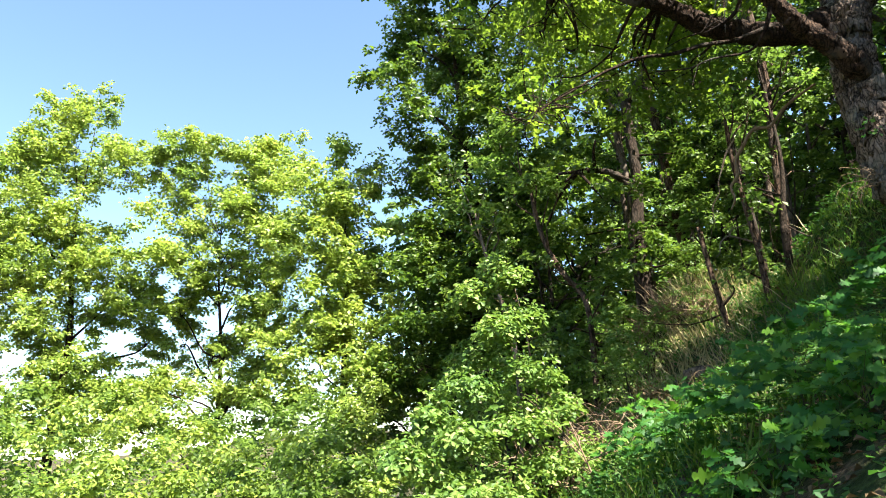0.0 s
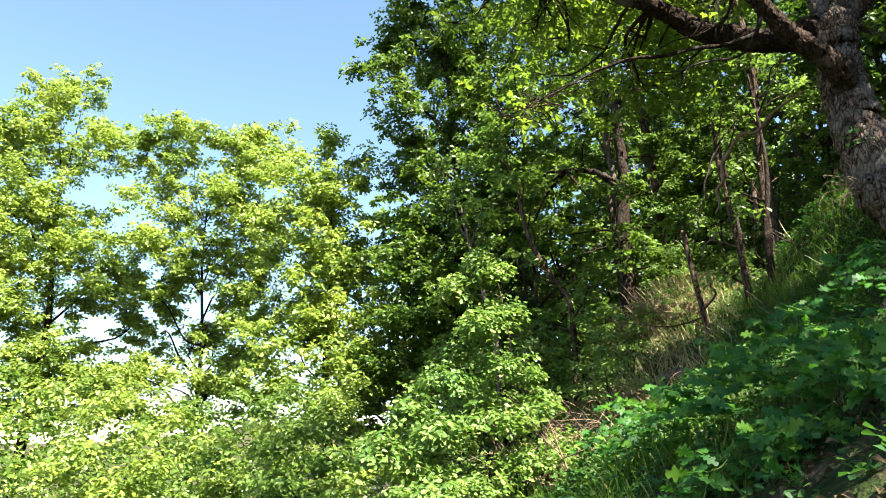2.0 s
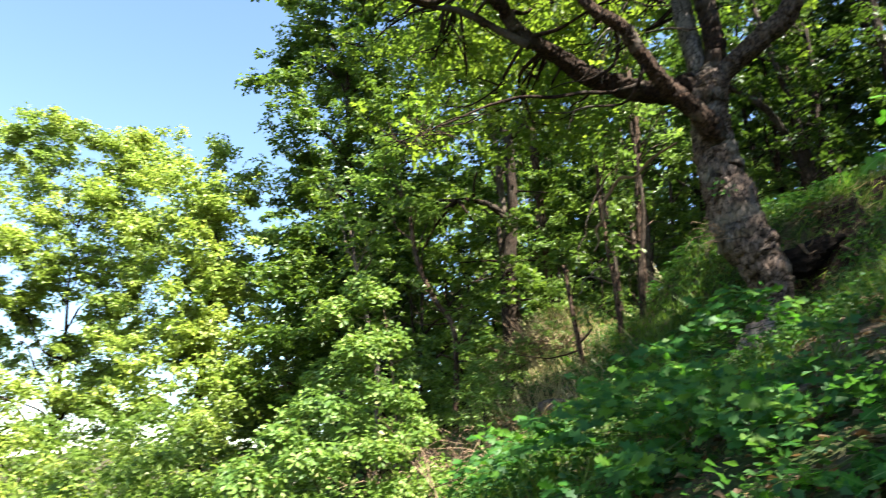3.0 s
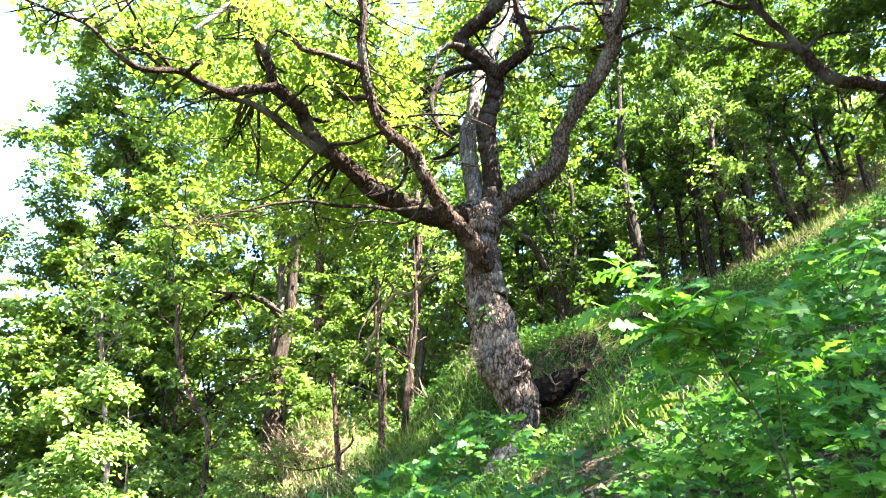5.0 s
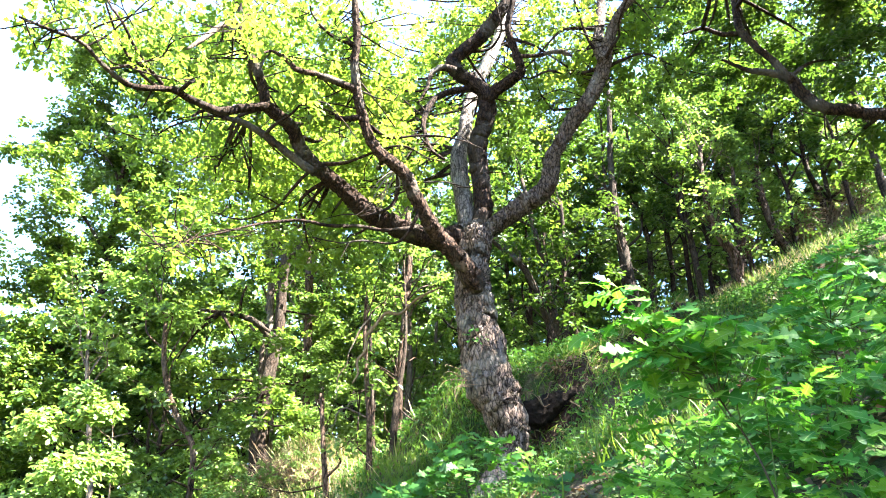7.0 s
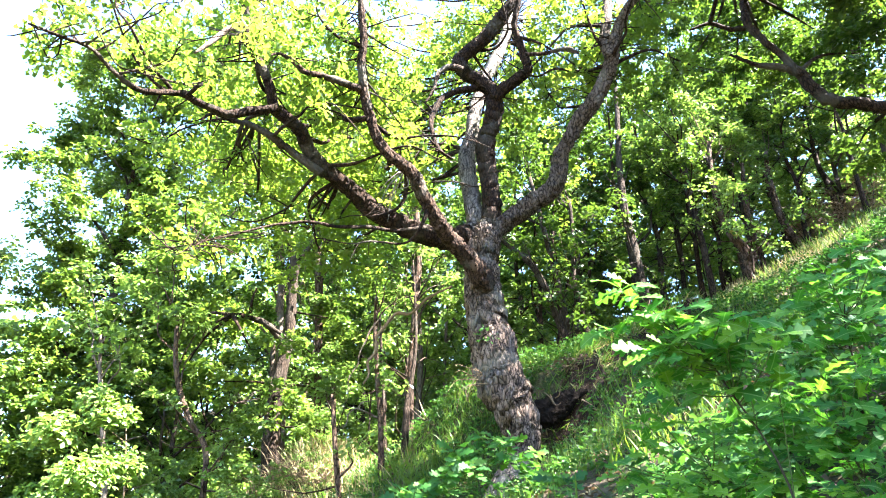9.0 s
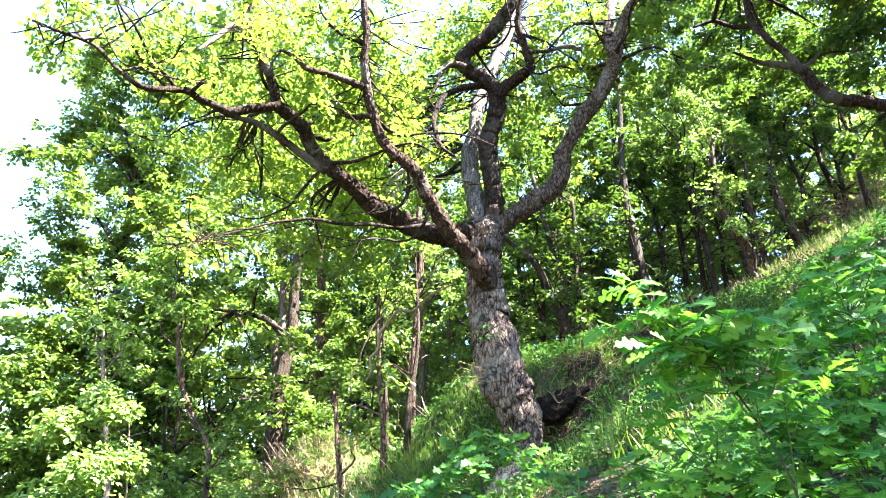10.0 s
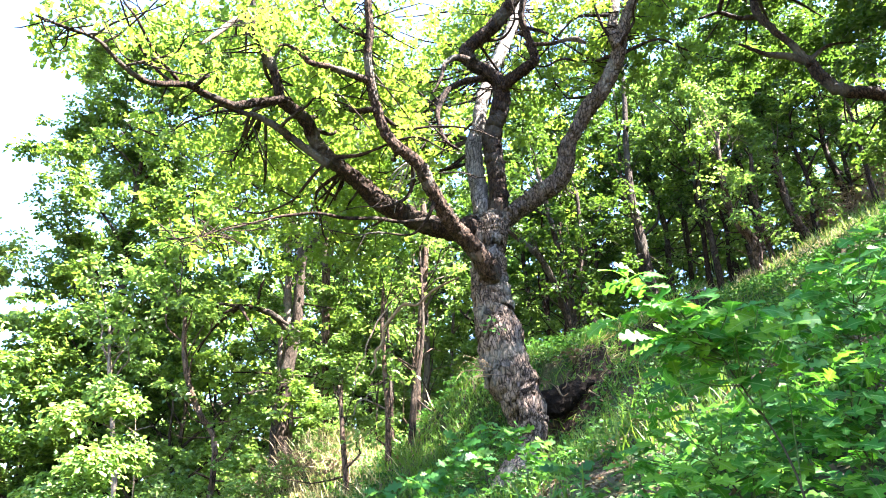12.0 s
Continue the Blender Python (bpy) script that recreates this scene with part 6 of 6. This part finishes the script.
# ---- ground cover ----
def ground_cover():
    rng = np.random.default_rng(99)

    def scatter(count, az0, az1, d0, d1, power=1.0):
        a = np.radians(rng.uniform(az0, az1, count))
        d = d0 + (d1 - d0) * rng.random(count) ** power
        x, y = d * np.sin(a), d * np.cos(a)
        return x, y

    def off_bank(x, y):
        u, v = 0.783 * (x - 1.55) + 0.622 * (y - 8.46), -0.622 * (x - 1.55) + 0.783 * (y - 8.46)
        return ~((u > -0.3) & (u < 3.9) & (v > -0.34) & (v < 0.03) & (rng.random(len(x)) < 0.75)) & (np.hypot(x - 0.9, y - 7.85) > 0.45)

    def bare_soil(x, y):
        n = np.array([noise.noise(Vector((p * 0.75, q * 0.75, 9.1))) for p, q in zip(x, y)])
        spots = np.zeros(len(x), bool)
        for p, q, r in ((2.95, 7.6, 0.30), (2.47, 6.24, 0.28), (2.49, 4.98, 0.34), (2.04, 4.34, 0.36), (1.46, 2.8, 0.25)):
            spots |= np.hypot((x - p) * 1.2, y - q) < r * rng.uniform(0.7, 1.2, len(x))
        return ((n > 0.42) & (x > 0.8) & (np.hypot(x, y) < 10)) | spots

    def clumped(x, y, scale, keep):
        n = np.array([noise.noise(Vector((p * scale, q * scale, 3.3))) for p, q in zip(x, y)])
        return n > keep

    x, y = scatter(46000, -24, 46, 2.4, 18, 0.8)
    k = clumped(x, y, 1.1, -0.06) & off_bank(x, y) & ~bare_soil(x, y) & (np.hypot(x, y) > 3.2 + 2.0 * rng.random(len(x)))
    x, y = x[k], y[k]
    o = np.stack([x, y, ground_z(x, y) - 0.01], 1)
    n = len(o)
    way = np.stack([rng.normal(0, 0.45, n), rng.normal(0, 0.45, n), np.ones(n)], 1)
    blade = np.array([(0, 0.022, 0), (0, -0.022, 0), (0.55, 0.016, 0.05), (0.55, -0.016, 0.05), (1, 0, 0.22)])
    bf = np.array([(0, 1, 3), (0, 3, 2), (2, 3, 4)])
    v, f = leaves_at(o, way, rng.normal(0, 1, (n, 3)), rng.uniform(0.12, 0.36, n), blade, bf)
    g = new("grass", mesh_of("grass", v, f, M_GRASS))
    tagged(g, "tufts of green and straw-coloured grass on the slope", "grass", kind="stuff")

    # dry and green grass hanging over the broken bank
    u, q = rng.uniform(-0.2, 3.8, 1500), rng.normal(0.03, 0.15, 1500)
    x, y = 1.55 + 0.783 * u - 0.622 * q, 8.46 + 0.622 * u + 0.783 * q
    o = np.stack([x, y, ground_z(x, y) + rng.uniform(-0.02, 0.06, len(x))], 1)
    way = np.stack([rng.normal(0.30, 0.35, len(x)), rng.normal(-0.55, 0.35, len(x)), rng.normal(0.1, 0.75, len(x))], 1)
    dry = rng.random(len(x)) < 0.35
    for name, k, mat, label in (("bank_straw", dry, M_STRAW, "dry straw-coloured grass hanging over the bank"), ("bank_grass", ~dry, M_GRASS, "green grass growing on the broken bank")):
        v, f = leaves_at(o[k], way[k], rng.normal(0, 1, (k.sum(), 3)), rng.uniform(0.10, 0.30, k.sum()), blade, bf)
        g = new(name, mesh_of(name, v, f, mat))
        tagged(g, label, "grass", kind="stuff")

    x, y = np.append(rng.normal(-2.5, 0.9, 1800), rng.normal(-2.0, 0.7, 1500)), np.append(rng.normal(10.0, 1.1, 1800), rng.normal(12.0, 0.8, 1500))
    o = np.stack([x, y, ground_z(x, y) - 0.01], 1)
    n = len(o)
    way = np.stack([rng.normal(-0.3, 0.6, n), rng.normal(-0.2, 0.6, n), np.ones(n)], 1)
    v, f = leaves_at(o, way, rng.normal(0, 1, (n, 3)), rng.uniform(0.15, 0.45, n), blade, bf)
    g = new("dry_grass", mesh_of("dry_grass", v, f, M_STRAW))
    tagged(g, "patch of straw-coloured dry grass below the wood", "dry grass", kind="stuff")

    # yellowed grass along the crest of the slope
    x, y = scatter(5200, 15, 36, 12.5, 18.5)
    x, y = x[clumped(x, y, 0.7, 0.0)], y[clumped(x, y, 0.7, 0.0)]
    o = np.stack([x, y, ground_z(x, y) - 0.01], 1)
    n = len(o)
    way = np.stack([rng.normal(0, 0.6, n), rng.normal(-0.2, 0.6, n), np.ones(n)], 1)
    v, f = leaves_at(o, way, rng.normal(0, 1, (n, 3)), rng.uniform(0.12, 0.34, n), blade, bf)
    g = new("crest_grass", mesh_of("crest_grass", v, f, M_STRAW))
    tagged(g, "sunlit straw-yellow grass along the crest", "dry grass", kind="stuff")

    # short grass on the shoulder behind the oak
    x, y = rng.normal(-0.1, 0.7, 4200), rng.normal(9.7, 0.6, 4200)
    k = off_bank(x, y)
    x, y = x[k], y[k]
    o = np.stack([x, y, ground_z(x, y) - 0.01], 1)
    n = len(o)
    way = np.stack([rng.normal(0, 0.7, n), rng.normal(-0.3, 0.7, n), np.ones(n)], 1)
    v, f = leaves_at(o, way, rng.normal(0, 1, (n, 3)), rng.uniform(0.07, 0.2, n), blade * np.array([1, 1.6, 1]), bf)
    g = new("shoulder_grass", mesh_of("shoulder_grass", v, f, M_GRASS))
    tagged(g, "short green grass on the shoulder behind the oak", "grass", kind="stuff")

    x, y = scatter(17000, -24, 46, 2.0, 14, 0.8)
    k = clumped(x, y, 0.8, -0.1) & off_bank(x, y) & (~bare_soil(x, y) | (rng.random(len(x)) < 0.25)) & ((np.hypot(x, y) > 5.2) | (x > 0.9) | (rng.random(len(x)) < 0.25))
    x, y = x[k], y[k]
    tips = np.stack([x, y, ground_z(x, y) + rng.uniform(0.03, 0.28, len(x))], 1)
    v, f = rosettes(tips, np.tile([0, 0, 1.0], (len(x), 1)) + rng.normal(0, 0.2, (len(x), 3)), 5, 0.055, rng, OVAL, OVAL_F)
    g = new("herbs", mesh_of("herbs", v, f, M_HERB))
    tagged(g, "low blue-green herbs covering the slope", "herbs", kind="stuff")

    x, y = scatter(9000, -24, 46, 1.7, 14, 1.1)
    x, y = np.append(x, rng.normal(-1.9, 0.7, 1500)), np.append(y, rng.normal(11.9, 0.7, 1500))
    n = len(x)
    o = np.stack([x, y, ground_z(x, y) + 0.012], 1)
    way = np.stack([rng.normal(0, 1, n), rng.normal(0, 1, n), rng.normal(0.1, 0.2, n)], 1)
    nor = np.stack([rng.normal(-0.4, 0.3, n), rng.normal(-0.2, 0.3, n), np.ones(n)], 1)
    v, f = leaves_at(o, way, nor, rng.uniform(0.03, 0.07, n), OVAL * np.array([1, 1, 2.2]), OVAL_F)
    g = new("leaf_litter", mesh_of("leaf_litter", v, f, M_DRY))
    tagged(g, "dry brown fallen oak leaves on the soil", "leaf litter", kind="stuff")


ground_cover()
